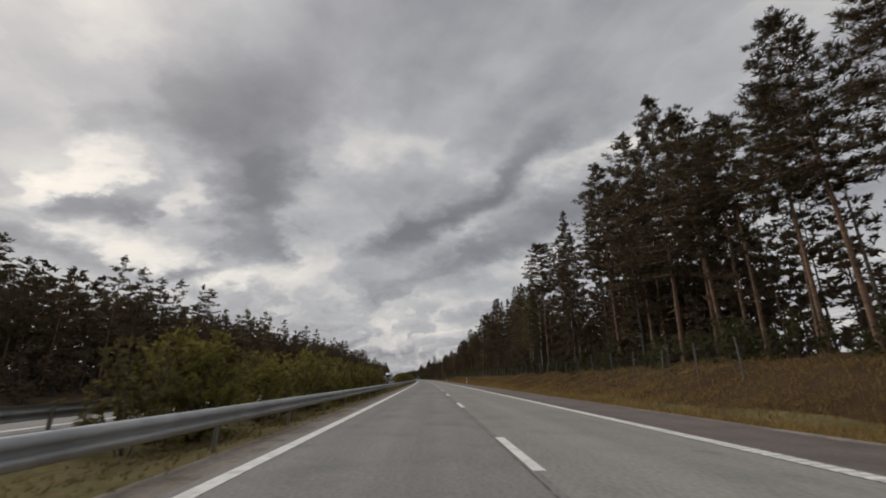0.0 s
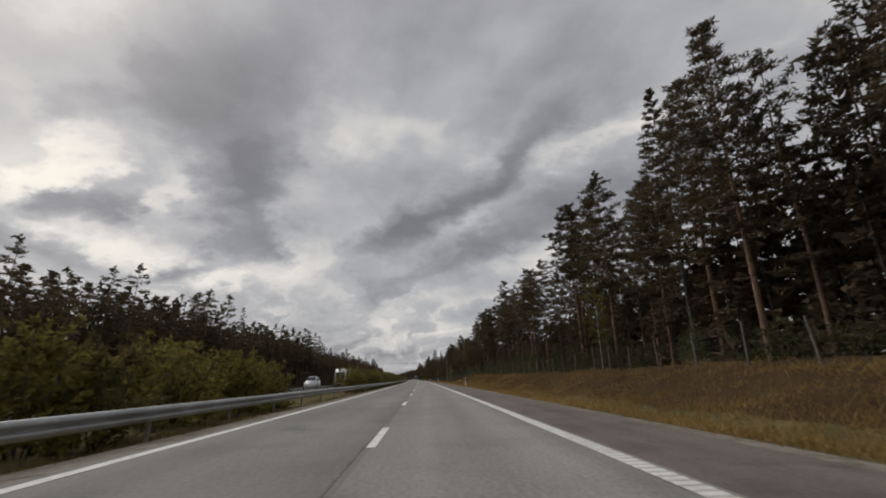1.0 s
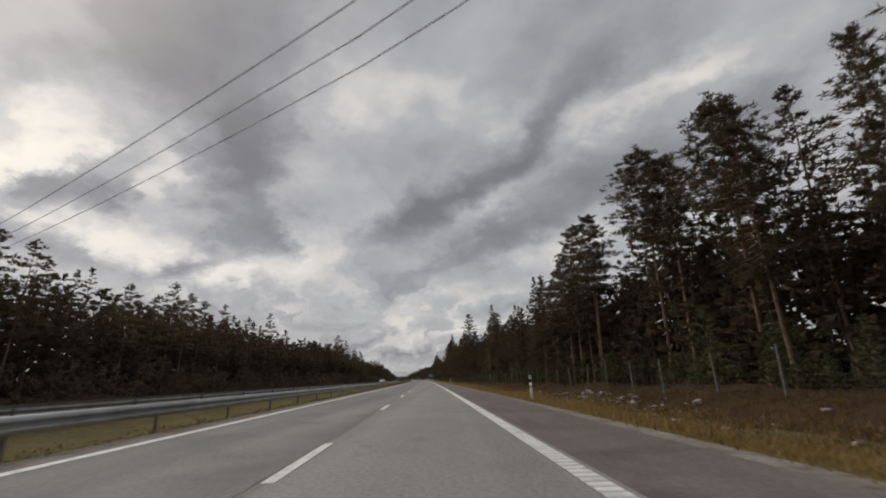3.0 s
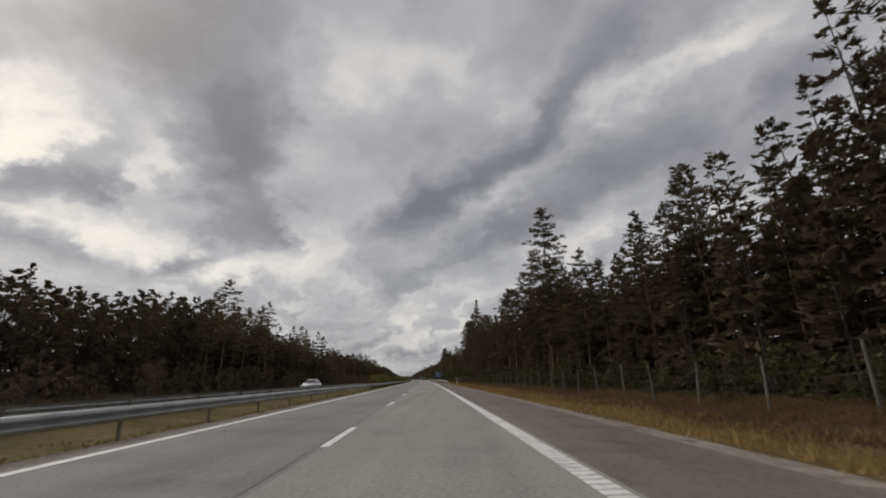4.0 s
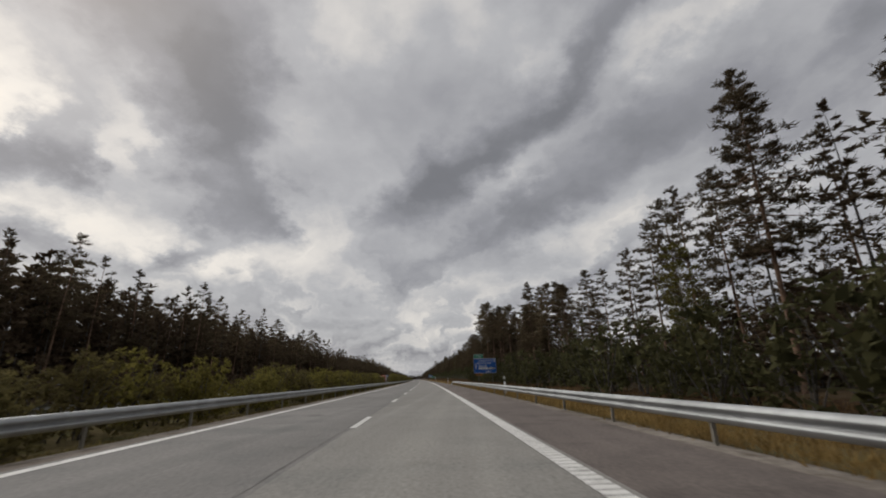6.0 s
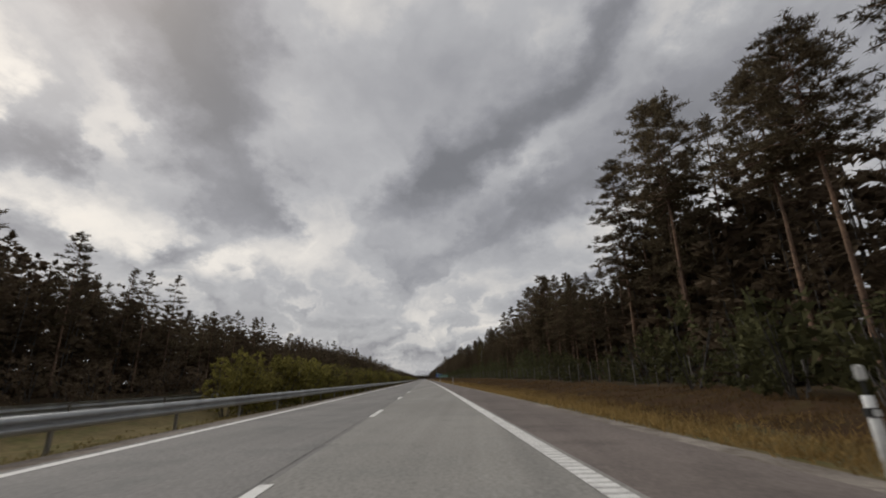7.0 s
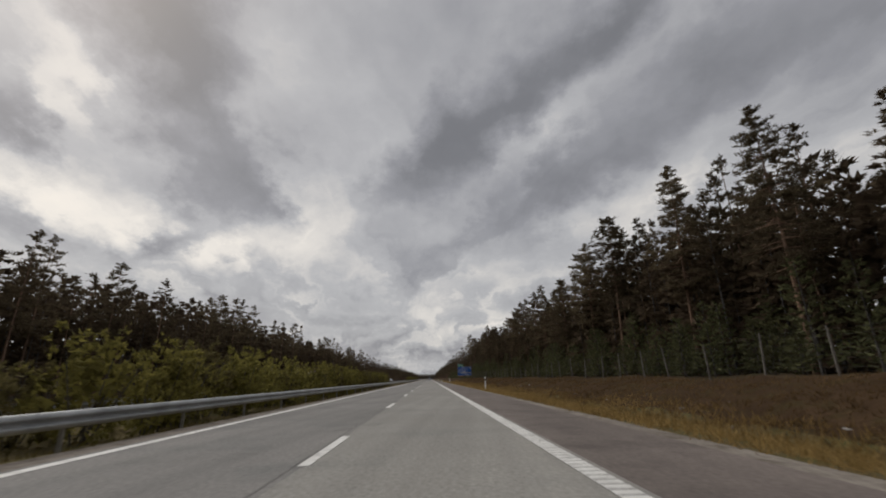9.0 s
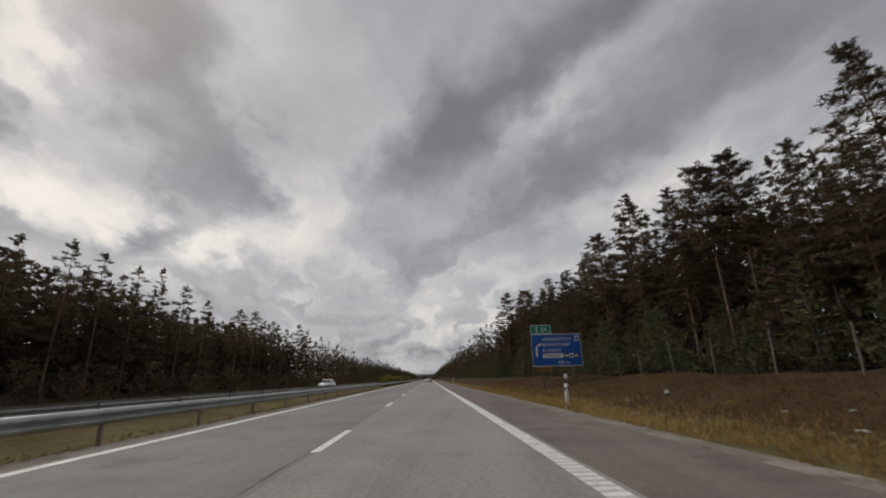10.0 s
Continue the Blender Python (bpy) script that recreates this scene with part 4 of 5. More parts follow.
def exit_sign(s, x0, distance):
    e = thing("direction_sign", "large blue motorway exit sign with a green panel on top", "road sign", road_pose(s, x0, 0.0, -4))
    g = float(ground_z(s, x0 + 2))
    sign_leg(0.9, 4.6, e)
    sign_leg(3.6, 4.6, e)
    b = panel("blue_panel", 0.0, 4.35, 1.92, 4.68, SIGN_BLUE, e, "blue panel with place names")
    arrow(b, 0.42, 2.75, 1.15)
    letters("VAGGERYD N", 0.41, 0.95, 4.1, b, SIGN_WHITE)
    letters("BONDSTORP", 0.41, 0.95, 3.62, b, SIGN_WHITE)
    letters("BYARUM", 0.41, 0.95, 3.14, b, SIGN_WHITE)
    w = panel("white_panel", 0.95, 2.75, 2.62, 3.0, SIGN_WHITE, b, "white inset panel", False, -0.012)
    letters("Travbana", 0.38, 1.02, 2.7, w, BLACK, "LEFT", -0.037)
    for i in range(3):
        q = panel("symbol_panel", 2.8 + i * 0.44, 3.2 + i * 0.44, 2.62, 3.0, BLACK if i != 1 else SIGN_WHITE, b, "small symbol panel", False, -0.012)
        bm = bmesh.new()
        box(bm, 2.88 + i * 0.44, 3.12 + i * 0.44, -0.04, -0.034, 2.7, 2.88, 0.002)
        part("symbol", bm, SIGN_WHITE if i != 1 else BLACK, q)
    letters(distance, 0.42, 2.2, 2.1, b, SIGN_WHITE)
    box_ = panel("number_panel", 3.82, 4.18, 4.06, 4.5, SIGN_WHITE, b, "white exit number box", False, -0.012)
    bm = bmesh.new()
    box(bm, 3.9, 4.1, -0.04, -0.034, 4.14, 4.42, 0.002)
    part("symbol", bm, SIGN_BLUE, box_)
    top = panel("green_panel", 0.0, 1.85, 4.72, 5.5, SIGN_GREEN, e, "green motorway panel")
    arrow(top, 0.55, 4.84, 0.5, False)
    letters("E4", 0.5, 0.95, 4.92, top, SIGN_WHITE)
    low = panel("orange_panel", 0.35, 1.6, 1.5, 1.88, SIGN_ORANGE, e, "small orange panel", False)
    bm = bmesh.new()
    for i in range(4):
        box(bm, 0.45 + i * 0.27, 0.62 + i * 0.27, -0.026, -0.021, 1.58, 1.8)
    part("bars", bm, BLACK, low)
    return e


exit_sign(716.5, 11.1, "1000 m")["group"] = "motorway exit signs"
exit_sign(1092.5, 11.0, "400 m")["group"] = "motorway exit signs"


def junction_sign(s, x0):
    e = thing("junction_sign", "long green motorway junction sign with white lettering", "road sign", road_pose(s, x0, 0.0, -3))
    sign_leg(0.9, 2.4, e)
    sign_leg(2.7, 2.4, e)
    b = panel("green_panel", 0.0, 3.6, 1.6, 2.42, SIGN_GREEN, e, "green panel with white border")
    letters("TRAFIKPLATS", 0.22, 1.8, 2.15, b, SIGN_WHITE, "CENTER")
    letters("VAGGERYD NORRA", 0.385, 1.8, 1.74, b, SIGN_WHITE, "CENTER")


junction_sign(914.5, 7.0)


def wildlife_fence():
    f = tagged(new("wildlife_fence"), "grey wire wildlife fence with wooden posts before the forest", "fence")
    bm = bmesh.new()
    r = bmesh.ops.create_cone(bm, cap_ends=True, segments=7, radius1=0.055, radius2=0.045, depth=2.3)
    bmesh.ops.transform(bm, matrix=Matrix.Translation((0, 0, 0.75)), verts=r["verts"])
    me = bpy.data.meshes.new("post")
    bm.to_mesh(me)
    bm.free()
    me.materials.append(WOOD_GREY)
    for s in np.arange(20, 1130, 3.9):
        x = edge_x(s) - 3.6 + rng.normal(0, 0.12)
        o = link_part("post", me, f)
        o.matrix_basis = road_pose(s, x, float(ground_z(s, x)), rng.uniform(0, 360)) @ pose(0, 0, 0, rng.normal(0, 2.5), rng.normal(0, 2.5), 0)
    ss = np.arange(20, 1130, 3.9)
    xs = np.array([edge_x(s) - 3.6 for s in ss])
    px, py = road_xy(ss, xs)
    n, i = len(ss), np.arange(len(ss) - 1)
    for h in (0.15, 0.3, 0.45, 0.62, 0.8, 1.0, 1.25, 1.5, 1.75):
        z = ground_z(ss, xs) + h
        v = np.concatenate([np.stack([px, py, z - 0.0015], -1), np.stack([px, py, z + 0.0015], -1)])
        link_part("wire", mesh_of("wire", v, np.stack([i, i + 1, n + i + 1, n + i], -1), [GALV_DARK]), f, "thin fence wire")


wildlife_fence()


def rumble():
    """Raised ribs along the inner side of the right-hand edge line."""
    s = np.arange(0, 1400, 0.22)
    n = len(s)
    vs, fs = [], []
    for k, (ds, x, z) in enumerate([(0, 3.5, 0.002), (0.02, 3.5, 0.011), (0.135, 3.5, 0.011), (0.155, 3.5, 0.002), (0, 3.785, 0.002), (0.02, 3.785, 0.011), (0.135, 3.785, 0.011), (0.155, 3.785, 0.002)]):
        px, py = road_xy(s + ds, x)
        vs.append(np.stack([px, py, np.full(n, z)], -1))
    i = np.arange(n)
    for a in range(3):
        fs.append(np.stack([i + a * n, i + (a + 4) * n, i + (a + 5) * n, i + (a + 1) * n], -1))
    ob = link_part("rumble_ribs", mesh_of("rumble_ribs", np.concatenate(vs), np.concatenate(fs), [PAINT]), road, "white raised ribs of the edge line")
    ob["kind"] = "stuff"


rumble()


def stones():
    """Loose stones and bits of rubble on the bank and by the verge."""
    vs, fs, k = [], [], 0
    for i in range(420):
        s = rng.uniform(240, 360) if i % 3 == 1 else rng.normal(338, 6) if i % 3 else rng.uniform(830, 1090)
        x = rng.uniform(9.5, 13.5)
        bm = bmesh.new()
        bmesh.ops.create_icosphere(bm, subdivisions=1, radius=rng.uniform(0.05, 0.2))
        px, py = road_xy(s, x)
        v = np.array([p.co for p in bm.verts]) * rng.uniform(0.6, 1.4, 3) * np.array([1, 1.3, 0.6]) + rng.normal(0, 0.015, (len(bm.verts), 3))
        vs.append(v + np.array([px, py, float(ground_z(s, x))]))
        fs.append(np.array([[p.index for p in f.verts] for f in bm.faces]) + k)
        k += len(v)
        bm.free()
    tagged(link_part("stones", mesh_of("stones", np.concatenate(vs), np.concatenate(fs), [STONE])), "scattered grey stones on the bank", "stones", kind="stuff")


stones()


def cables():
    """Overhead wires that cross the road between two wooden poles."""
    c = thing("power_line", "three thin black overhead wires slanting across the road", "power line", road_pose(305.5, 0, 0, 0))
    for x, y in ((13.7, 0.0), (-31.0, 36.0)):
        v, g = tube([(x, y, -0.5), (x, y, 5), (x, y, 9.2 if x > 0 else 9.7)], [0.17, 0.145, 0.12], 8)
        link_part("pole", mesh_of("pole", v, g, [POLE], smooth=True), c, "pale grey wooden pole")
    for dy in (-0.9, 0.0, 0.9):
        pts = [(x, 14.9 + dy - 0.68 * x - 5.6 * (max(0.0, x) / 13.7) ** 2, 8.5 + 1.5 * ((x + 5) / 31) ** 2) for x in np.linspace(-31, 13.7, 21)]
        ring = 0.016 * np.array([(0, 0, 1.0), (0.487, 0.716, -0.5), (-0.487, -0.716, -0.5)])
        v = (np.array(pts)[:, None, :] + ring[None]).reshape(-1, 3)
        g = np.array([(3 * i + a, 3 * i + e, 3 * i + 3 + e, 3 * i + 3 + a) for i in range(20) for a, e in ((0, 1), (1, 2), (2, 0))])
        link_part("wire", mesh_of("wire", v, g, [BLACK]), c, "thin black wire")


cables()


# ---- traffic on the far carriageway and ahead ----
GLASS = plain("tinted_glass", (0.03, 0.035, 0.04), 0.1, 0.0, 0.05, 2.0)
TYRE = plain("tyre_rubber", (0.02, 0.02, 0.02), 0.9, 0.0, 0.1, 8.0)
RIM = plain("wheel_rim", (0.4, 0.4, 0.41), 0.35, 0.8, 0.08, 8.0)
LAMP = plain("lamp_glass", (0.75, 0.75, 0.72), 0.15, 0.0, 0.03, 8.0)
TAIL = plain("tail_lamp", (0.35, 0.01, 0.01), 0.25, 0.0, 0.05, 8.0)
CAR_WHITE = plain("white_car_paint", (0.68, 0.68, 0.68), 0.25, 0.0, 0.03, 1.0)
CAR_SILVER = plain("silver_car_paint", (0.36, 0.38, 0.4), 0.3, 0.4, 0.04, 1.0)
CAB_BLUE = plain("blue_cab_paint", (0.02, 0.05, 0.2), 0.25, 0.2, 0.05, 1.0)
CARGO = plain("trailer_grey", (0.42, 0.43, 0.43), 0.6, 0.0, 0.08, 0.8)
TEAL = plain("trailer_teal", (0.02, 0.24, 0.18), 0.5, 0.0, 0.05, 0.8)


def wheel(x, y, r, w, parent):
    v, f = tube([(0, 0, -w / 2), (0, 0, -w * 0.42), (0, 0, w * 0.42), (0, 0, w / 2)], [r * 0.93, r, r, r * 0.93], 16)
    m = np.array(pose(x, y, r, 0, 90, 0))
    t = link_part("wheel", mesh_of("wheel", v @ m[:3, :3].T + m[:3, 3], f, [TYRE], smooth=True), parent, "black tyre")
    bm = bmesh.new()
    c = bmesh.ops.create_cone(bm, cap_ends=True, segments=12, radius1=r * 0.62, radius2=r * 0.62, depth=w * 0.98)
    bmesh.ops.transform(bm, matrix=pose(x, y, r, 0, 90, 0), verts=c["verts"])
    part("rim", bm, RIM, t, "metal rim")


def loft(outline, half, material, name, parent, label="", top_in=0.12):
    """A car body from a side outline of (y, z), narrowed towards the roof."""
    zmax = max(z for _, z in outline)
    vs, fs = [], []
    n = len(outline)
    for side in (-1, 1):
        for y, z in outline:
            pull = top_in * max(0.0, (z - 0.75) / (zmax - 0.75)) if zmax > 0.8 else 0
            vs.append((side * (half - pull), y, z))
    me = bpy.data.meshes.new(name)
    fs = [list(range(n)), list(range(2 * n - 1, n - 1, -1))] + [[i, n + i, n + (i + 1) % n, (i + 1) % n] for i in range(n)]
    bm = bmesh.new()
    pv = [bm.verts.new(v) for v in vs]
    for f in fs:
        bm.faces.new([pv[i] for i in f])
    bmesh.ops.recalc_face_normals(bm, faces=bm.faces)
    bmesh.ops.bevel(bm, geom=list(bm.edges), offset=0.05, segments=2, affect="EDGES")
    bpy.data.meshes.remove(me)
    return part(name, bm, material, parent, label, True)


def car(name, label, paint, m, high=1.45, group=""):
    """A passenger car that points along +y."""
    c = thing(name, label, "car", m, group)
    k = high / 1.45
    loft([(-2.2, 0.3), (-2.22, 0.75), (-2.1, 0.95 * k), (-0.9, 1.0 * k), (1.0, 0.96 * k), (2.0, 0.78 * k), (2.2, 0.55), (2.15, 0.28)], 0.9, paint, "body", c)
    loft([(-1.95, 0.94 * k), (-1.35, 1.38 * k), (-0.5, 1.45 * k), (0.2, 1.4 * k), (1.1, 0.95 * k)], 0.8, paint, "roof", c, "", 0.16)
    for sgn in (-1, 1):
        bm = bmesh.new()
        bm.faces.new([bm.verts.new(v) for v in ((sgn * 0.79, -1.55, 0.98 * k), (sgn * 0.79, 0.85, 0.98 * k), (sgn * 0.69, 0.1, 1.34 * k), (sgn * 0.67, -1.2, 1.34 * k))])
        bmesh.ops.transform(bm, matrix=Matrix.Translation((sgn * 0.03, 0, 0)), verts=bm.verts)
        part("side_window", bm, GLASS, c, "dark side window")
    for y0, y1, nm in ((1.08, 0.3, "windscreen"), (-1.93, -1.38, "rear_window")):
        bm = bmesh.new()
        bm.faces.new([bm.verts.new(v) for v in ((-0.72, y0, 0.99 * k), (0.72, y0, 0.99 * k), (0.6, y1, 1.35 * k), (-0.6, y1, 1.35 * k))])
        bmesh.ops.transform(bm, matrix=Matrix.Translation((0, 0.03 if y0 > 0 else -0.04, 0.025)), verts=bm.verts)
        part(nm, bm, GLASS, c, "dark glass")
    for x in (-0.78, 0.78):
        for y in (-1.35, 1.35):
            wheel(x, y, 0.32, 0.22, c)
        for y, mat, nm in ((2.16, LAMP, "headlight"), (-2.2, TAIL, "tail_light")):
            bm = bmesh.new()
            box(bm, x * 0.8 - 0.16, x * 0.8 + 0.16, y - 0.04, y + 0.04, 0.62, 0.76, 0.02)
            part(nm, bm, mat, c)
    return c


def truck(name, label, m, cab_paint, carrier=False, stripe=TEAL, long_stripe=False):
    """A lorry that points along +y; with a box trailer, or with two decks of cars."""
    c = thing(name, label, "lorry", m)
    loft([(-1.0, 0.6), (-1.0, 3.6), (0.3, 3.75), (0.95, 3.1), (1.15, 1.6), (1.2, 0.45), (0.0, 0.45)], 1.23, cab_paint, "cab", c, "painted driver's cab", 0.05)
    bm = bmesh.new()
    bm.faces.new([bm.verts.new(v) for v in ((-1.05, 1.2, 1.75), (1.05, 1.2, 1.75), (1.0, 1.02, 2.95), (-1.0, 1.02, 2.95))])
    part("windscreen", bm, GLASS, c, "dark windscreen")
    bm = bmesh.new()
    box(bm, -1.0, 1.0, 1.16, 1.24, 0.75, 1.35, 0.02)
    part("grille", bm, BLACK, c, "black grille")
    for x in (-0.9, 0.9):
        bm = bmesh.new()
        box(bm, x - 0.2, x + 0.2, 1.16, 1.27, 0.5, 0.72, 0.02)
        part("headlight", bm, LAMP, c)
        for y in (-9.6, -8.4, -2.2, 0.2):
            wheel(x * 1.15, y, 0.5, 0.35, c)
    if not carrier:
        bm = bmesh.new()
        box(bm, -1.25, 1.25, -11.0, -1.3, 1.15, 3.9, 0.04)
        b = part("trailer_box", bm, CARGO, c, "grey box trailer")
        bm = bmesh.new()
        if long_stripe:
            box(bm, -1.262, -1.252, -10.8, -1.5, 2.75, 3.1)
        else:
            box(bm, -1.262, -1.252, -3.4, -1.9, 1.9, 3.6)
        part("side_mark", bm, stripe, b, "coloured side panel")
    bm = bmesh.new()
    box(bm, -1.1, 1.1, -11.0, -1.0, 0.85, 1.12, 0.02)
    part("chassis", bm, GALV_DARK, c)
    if carrier:
        bm = bmesh.new()
        box(bm, -1.2, 1.2, -11.0, -1.3, 2.45, 2.55, 0.02)
        part("upper_deck", bm, GALV_DARK, c)
        for y in (-10.8, -7.6, -4.6, -1.6):
            for x in (-1.2, 1.2):
                bm = bmesh.new()
                box(bm, x - 0.05, x + 0.05, y - 0.06, y + 0.06, 1.1, 2.5)
                part("stanchion", bm, GALV_DARK, c)
    return c


OPP = 180.0
car("van", "white delivery van on the opposite carriageway", CAR_WHITE, road_pose(182.0, -17.6, -0.09, OPP), 1.95)
truck("box_lorry", "white lorry with a grey box trailer on the opposite carriageway", road_pose(209.0, -17.6, -0.09, OPP), CAR_WHITE)
car("car", "silver car behind the lorry on the opposite carriageway", CAR_SILVER, road_pose(226.0, -14.0, -0.09, OPP))
truck("car_transporter", "dark blue car transporter loaded with white cars", road_pose(899.0, -17.6, -0.09, OPP), CAB_BLUE, True)
for y, z in ((3.6, 2.55), (8.2, 2.55), (3.6, 1.12), (8.2, 1.12)):
    car("car", "white car carried on a car transporter", CAR_WHITE, road_pose(899.0 + y, -17.6, z - 0.09, OPP), 1.3, "cars on the transporter")
RED = plain("red_paint", (0.2, 0.03, 0.025), 0.5, 0.0, 0.05, 0.8)
truck("box_lorry", "red lorry with a striped grey box trailer", road_pose(1025.0, -18.2, -0.09, OPP) @ Matrix.Diagonal((1, 0.87, 0.72, 1)), RED, False, RED, True)
ORANGE = plain("orange_paint", (0.42, 0.06, 0.02), 0.4, 0.0, 0.05, 0.8)
truck("box_lorry", "orange-red lorry with a grey box trailer behind the shrubs", road_pose(844.0, -17.6, -0.09, OPP) @ Matrix.Diagonal((1, 1, 0.85, 1)), ORANGE, False, ORANGE)
car("car", "white estate car on the inner lane of the opposite carriageway", CAR_WHITE, road_pose(479.5, -14.2, -0.09, OPP))
car("car", "white car on the opposite carriageway beside the woods", CAR_WHITE, road_pose(1124.0, -14.0, -0.09, OPP))
car("car", "grey car driving far ahead in the lane", CAR_SILVER, road_pose(1190.0, 1.9, 0.0, 0.0))


# ---- clouds ----
# dark and bright masses of the cloud cover: middle, two rows of the shape's matrix, weight
DARK = [
    (-594, 1064, 0.00383, 0.00229, -0.00111, 0.00486, 0.62),
    (-693, 1681, 0.00448, 0.00342, -0.00286, 0.00193, 0.82),
    (-1040, 2397, 0.00376, 0.00312, -0.00477, -0.00014, 0.70),
    (-1507, 1984, 0.00750, 0.00747, -0.00325, 0.00236, 0.85),
    (-31, 2161, 0.00239, -0.00054, 0.00480, 0.00397, 1.00),
    (305, 1745, 0.00384, -0.00236, 0.00882, 0.00481, 0.55),
    (269, 2676, 0.00275, -0.00067, 0.00403, 0.00332, 0.50),
    (691, 1897, 0.00384, -0.00265, 0.00415, 0.00211, 0.55),
    (-978, 1246, 0.00672, 0.00652, -0.00058, 0.00983, 0.50),
    (-777, 1321, 0.00715, 0.00721, -0.00445, 0.00531, 0.55),
    (-1783, 3058, 0.00542, 0.00342, -0.00057, 0.00389, 0.60),
    (378, 1374, 0.00424, -0.00487, 0.01292, 0.00400, 0.40),
    (-556, 4022, 0.00335, 0.00029, 0.00215, 0.00246, 0.40),
    (974, 1464, 0.00425, -0.00525, 0.00724, 0.00161, 0.45),
]
BRIGHT = [
    (-1404, 1628, 0.00897, 0.00904, -0.00027, 0.00343, 0.80),
    (-1578, 3266, 0.00335, 0.00158, 0.00122, 0.00324, 0.90),
    (-1864, 2638, 0.00349, 0.00282, -0.00138, 0.00278, 0.70),
    (-220, 1383, 0.00533, -0.00209, 0.00515, 0.00574, 0.45),
    (185, 1531, 0.01015, -0.00881, 0.01002, 0.00424, 0.40),
    (469, 1581, 0.00450, -0.00342, 0.01076, 0.00632, 0.40),
    (-504, 5825, 0.00100, 0.00009, -0.00009, 0.00053, 0.35),
    (-964, 3079, 0.00481, 0.00081, 0.00319, 0.00290, 0.50),
    (651, 1306, 0.00525, -0.00586, 0.01459, 0.00821, 0.50),
    (744, 2954, 0.00298, -0.00123, 0.00336, 0.00149, 0.30),
    (-1150, 1811, 0.01311, 0.00704, 0.00243, 0.00587, 0.40),
    (1, 1395, 0.01004, -0.00814, 0.00712, 0.00451, 0.35),
]


def maths(t, op, a, b, c=None):
    n = nd(t, "ShaderNodeMath", op=op)
    for sock, v in zip(n.inputs, (a, b, c)):
        if isinstance(v, (int, float)):
            sock.default_value = v
        elif v is not None:
            t.links.new(v, sock)
    return n.outputs[0]


def add(t, a, b, times):
    n = nd(t, "ShaderNodeMath", op="MULTIPLY_ADD")
    t.links.new(b, n.inputs[0])
    n.inputs[1].default_value = times
    t.links.new(a, n.inputs[2])
    return n.outputs[0]

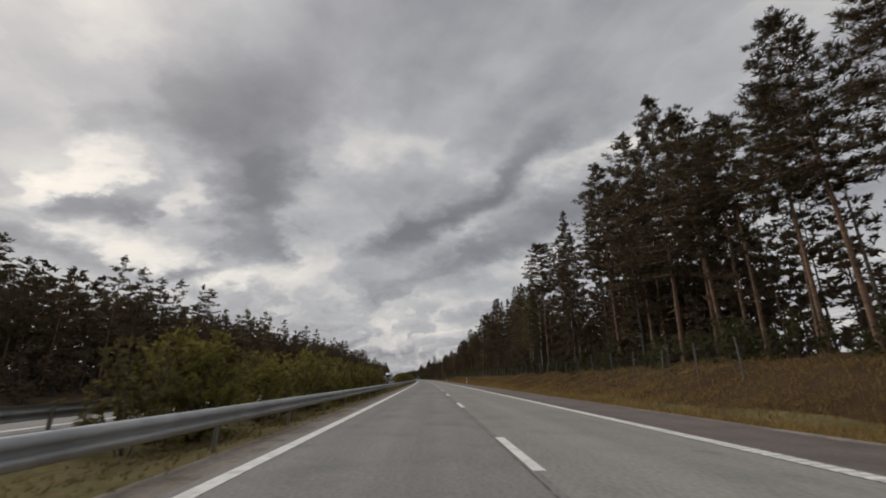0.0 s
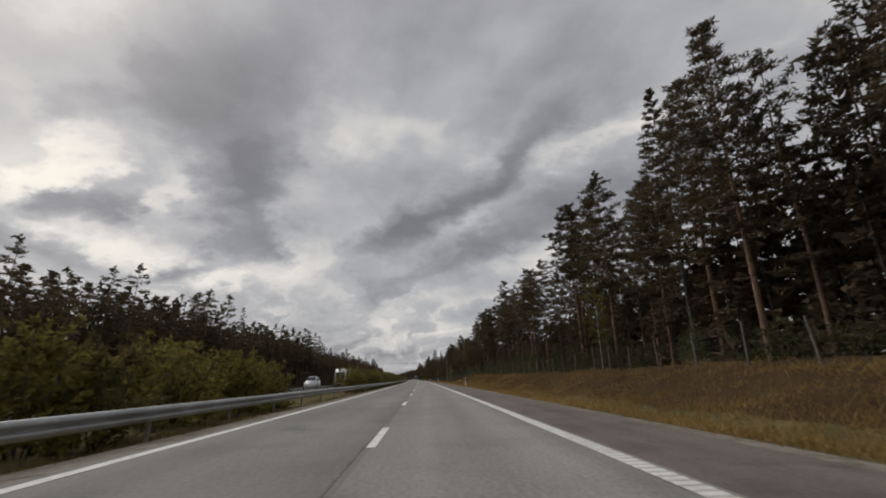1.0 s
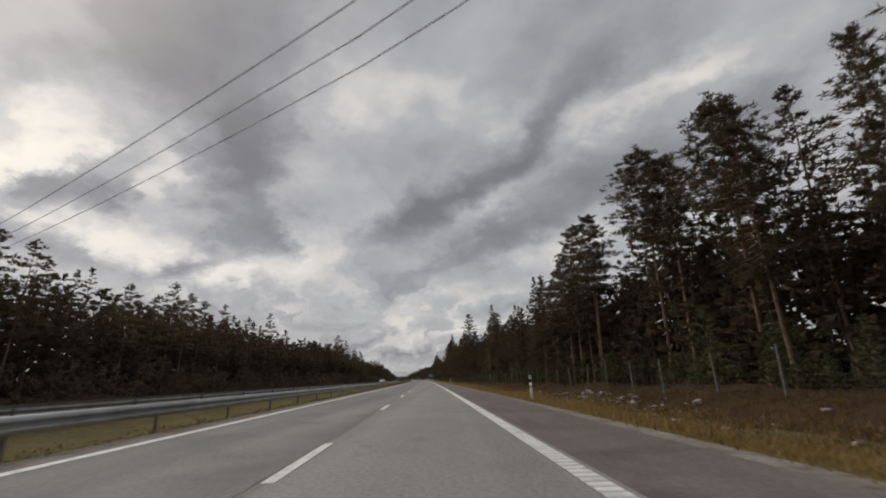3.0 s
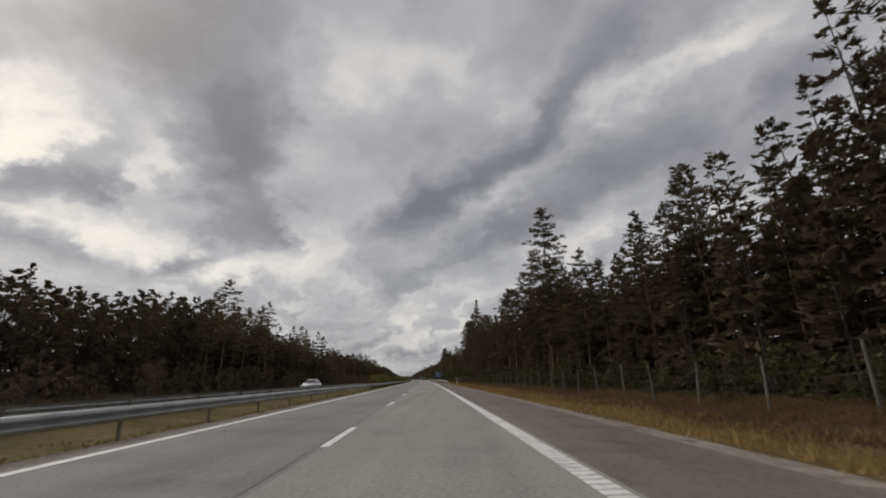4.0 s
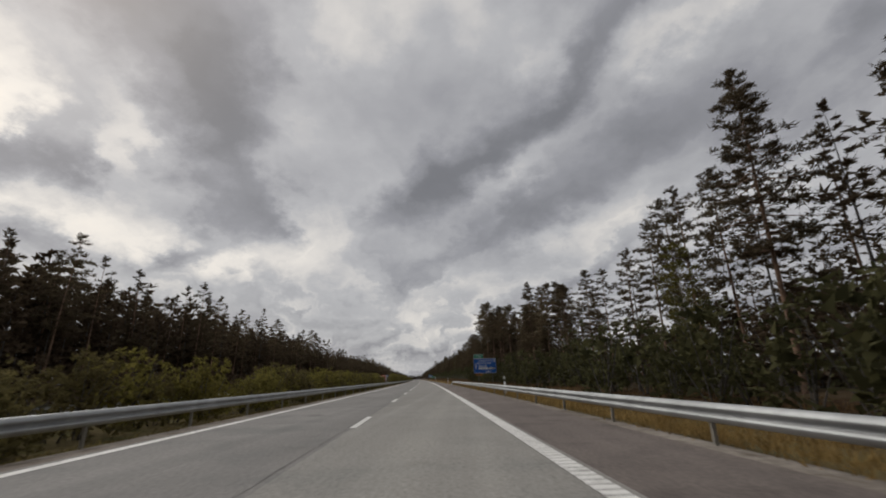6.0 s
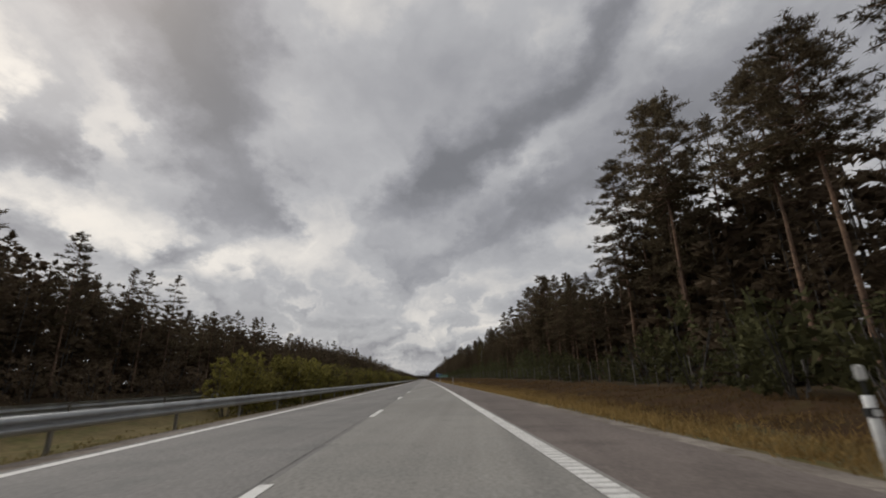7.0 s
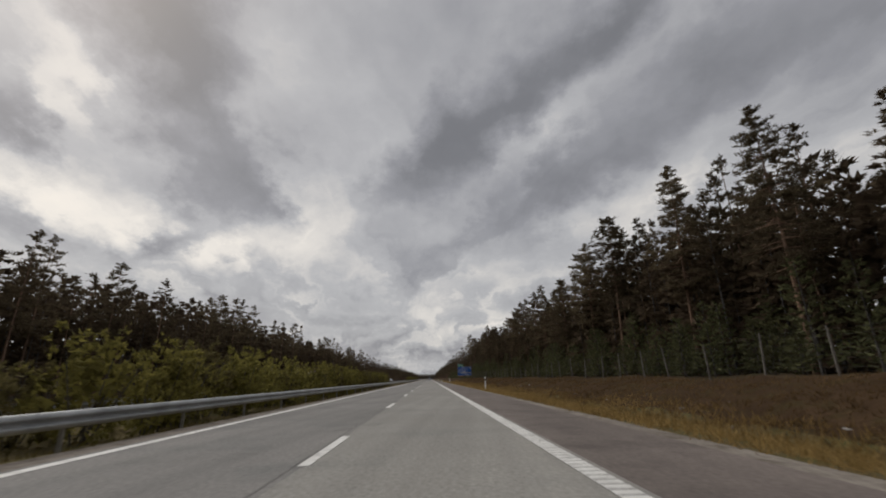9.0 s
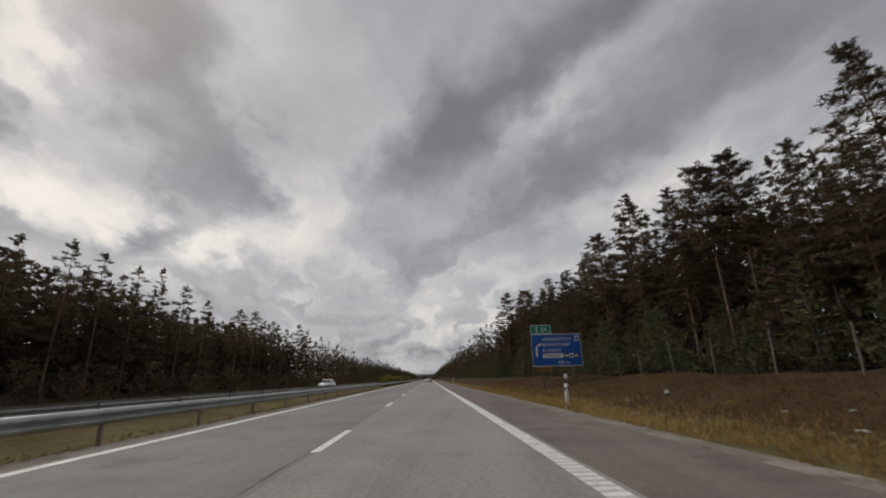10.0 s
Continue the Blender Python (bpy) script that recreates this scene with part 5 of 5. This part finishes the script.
def cloud_layer():
    n, m = 48, 96
    r = np.concatenate([[0], 14200 * (np.linspace(0.02, 1, n) ** 1.6)])
    a = np.linspace(0, 2 * np.pi, m, endpoint=False)
    X = r[:, None] * np.cos(a)[None]
    Y = r[:, None] * np.sin(a)[None] + 500
    Z = np.broadcast_to((800 * (1 - (r / 14300) ** 2))[:, None], X.shape)
    i, j = np.arange(n)[:, None] * m, np.arange(m)[None, :]
    k = (j + 1) % m
    q = np.stack([i + j, i + m + j, i + m + k, i + k], -1).reshape(-1, 4)
    mat, t, p = nodes_of("cloud_cover")
    w = place(t)
    near = nd(t, "ShaderNodeVectorMath", op="SUBTRACT")
    near.inputs[1].default_value = (0, 500, 0)
    t.links.new(w, near.inputs[0])
    flat = nd(t, "ShaderNodeVectorMath", op="MULTIPLY")
    flat.inputs[1].default_value = (1, 1, 0)
    t.links.new(near.outputs[0], flat.inputs[0])
    dist = nd(t, "ShaderNodeVectorMath", op="LENGTH")
    t.links.new(flat.outputs[0], dist.inputs[0])
    r = dist.outputs["Value"]
    # heaped clouds look less squeezed towards the horizon than a flat sheet would
    squeeze = maths(t, "ADD", maths(t, "SQRT", maths(t, "MULTIPLY_ADD", maths(t, "MULTIPLY", r, r), 1.0, 1200.0 ** 2), 0.0), 1200.0)
    puffs = nd(t, "ShaderNodeVectorMath", op="SCALE")
    t.links.new(flat.outputs[0], puffs.inputs[0])
    t.links.new(maths(t, "DIVIDE", 1.0, squeeze), puffs.inputs["Scale"])
    puffs = puffs.outputs[0]
    ragged = nd(t, "ShaderNodeTexNoise", Scale=9.0, Detail=6.0, Roughness=0.6)
    t.links.new(puffs, ragged.inputs["Vector"])
    mid = nd(t, "ShaderNodeVectorMath", op="SUBTRACT")
    mid.inputs[1].default_value = (0.5, 0.5, 0.5)
    t.links.new(ragged.outputs["Color"], mid.inputs[0])
    push = nd(t, "ShaderNodeVectorMath", op="SCALE")
    t.links.new(maths(t, "MULTIPLY", r, 0.45), push.inputs["Scale"])
    t.links.new(mid.outputs[0], push.inputs[0])
    warped = nd(t, "ShaderNodeVectorMath", op="ADD")
    t.links.new(w, warped.inputs[0])
    t.links.new(push.outputs[0], warped.inputs[1])
    flat2 = nd(t, "ShaderNodeVectorMath", op="MULTIPLY")
    flat2.inputs[1].default_value = (1, 1, 0)
    t.links.new(warped.outputs[0], flat2.inputs[0])
    warped = flat2
    # long streaks drawn out by the wind, over the heaps
    pull = nd(t, "ShaderNodeMapping")
    pull.vector_type = "TEXTURE"
    pull.inputs["Rotation"].default_value = (0, 0, radians(14))
    pull.inputs["Scale"].default_value = (620, 2500, 1)
    t.links.new(flat2.outputs[0], pull.inputs["Vector"])
    streaks = noise_at(t, pull.outputs[0], 1.0, 7.0, 0.5, 0.5)
    total = maths(t, "MULTIPLY", streaks, 0.62)
    total = add(t, total, noise_at(t, puffs, 5.5, 7.0, 0.5, 0.25), 0.38)
    total = add(t, total, noise_at(t, puffs, 19.0, 6.0, 0.5, 0.2), 0.1)
    total = maths(t, "MULTIPLY_ADD", total, 1.3, -0.126)
    for sign, masses in ((-1, DARK), (1, BRIGHT)):
        for cx, cy, a, b, c, d, weight in masses:
            away = nd(t, "ShaderNodeVectorMath", op="SUBTRACT")
            away.inputs[1].default_value = (cx, cy, 0)
            t.links.new(warped.outputs[0], away.inputs[0])
            pair = []
            for row in ((a, b, 0), (c, d, 0)):
                dot = nd(t, "ShaderNodeVectorMath", op="DOT_PRODUCT")
                dot.inputs[1].default_value = row
                t.links.new(away.outputs[0], dot.inputs[0])
                pair.append(dot.outputs["Value"])
            xyz = t.nodes.new("ShaderNodeCombineXYZ")
            t.links.new(pair[0], xyz.inputs[0])
            t.links.new(pair[1], xyz.inputs[1])
            far = nd(t, "ShaderNodeVectorMath", op="LENGTH")
            t.links.new(xyz.outputs[0], far.inputs[0])
            fall = t.nodes.new("ShaderNodeMapRange")
            fall.interpolation_type = "SMOOTHSTEP"
            fall.inputs["From Min"].default_value, fall.inputs["From Max"].default_value = 0.15, 1.8
            fall.inputs["To Min"].default_value, fall.inputs["To Max"].default_value = 1.0, 0.0
            t.links.new(far.outputs["Value"], fall.inputs["Value"])
            total = add(t, total, fall.outputs[0], sign * weight * 0.36)
    total = maths(t, "MULTIPLY_ADD", total, 0.7, 0.12)
    col = ramp(t, total, [(0.1, (0.13, 0.132, 0.14)), (0.3, (0.185, 0.187, 0.2)), (0.435, (0.285, 0.286, 0.306)), (0.57, (0.445, 0.445, 0.456)), (0.72, (0.79, 0.748, 0.692)), (0.9, (1.0, 0.92, 0.81))])
    em = nd(t, "ShaderNodeEmission", Strength=1.5)
    t.links.new(col, em.inputs["Color"])
    tr = nd(t, "ShaderNodeBsdfTransparent")
    mix = nd(t, "ShaderNodeMixShader")
    mix.inputs[0].default_value = 0.66
    t.links.new(tr.outputs[0], mix.inputs[1])
    t.links.new(em.outputs[0], mix.inputs[2])
    t.links.new(mix.outputs[0], t.nodes["Material Output"].inputs["Surface"])
    ob = link_part("backdrop_clouds", mesh_of("backdrop_clouds", np.stack([X, Y, Z], -1).reshape(-1, 3), q, [mat], smooth=True))
    tagged(ob, "broken layer of grey rain clouds", "clouds", kind="structure")


cloud_layer()

# ---- to scale ----
for me in bpy.data.meshes:
    me.transform(Matrix.Scale(K, 4))
for ob in scene.objects:
    if ob.type in ("MESH", "EMPTY"):
        ob.location = ob.location * K
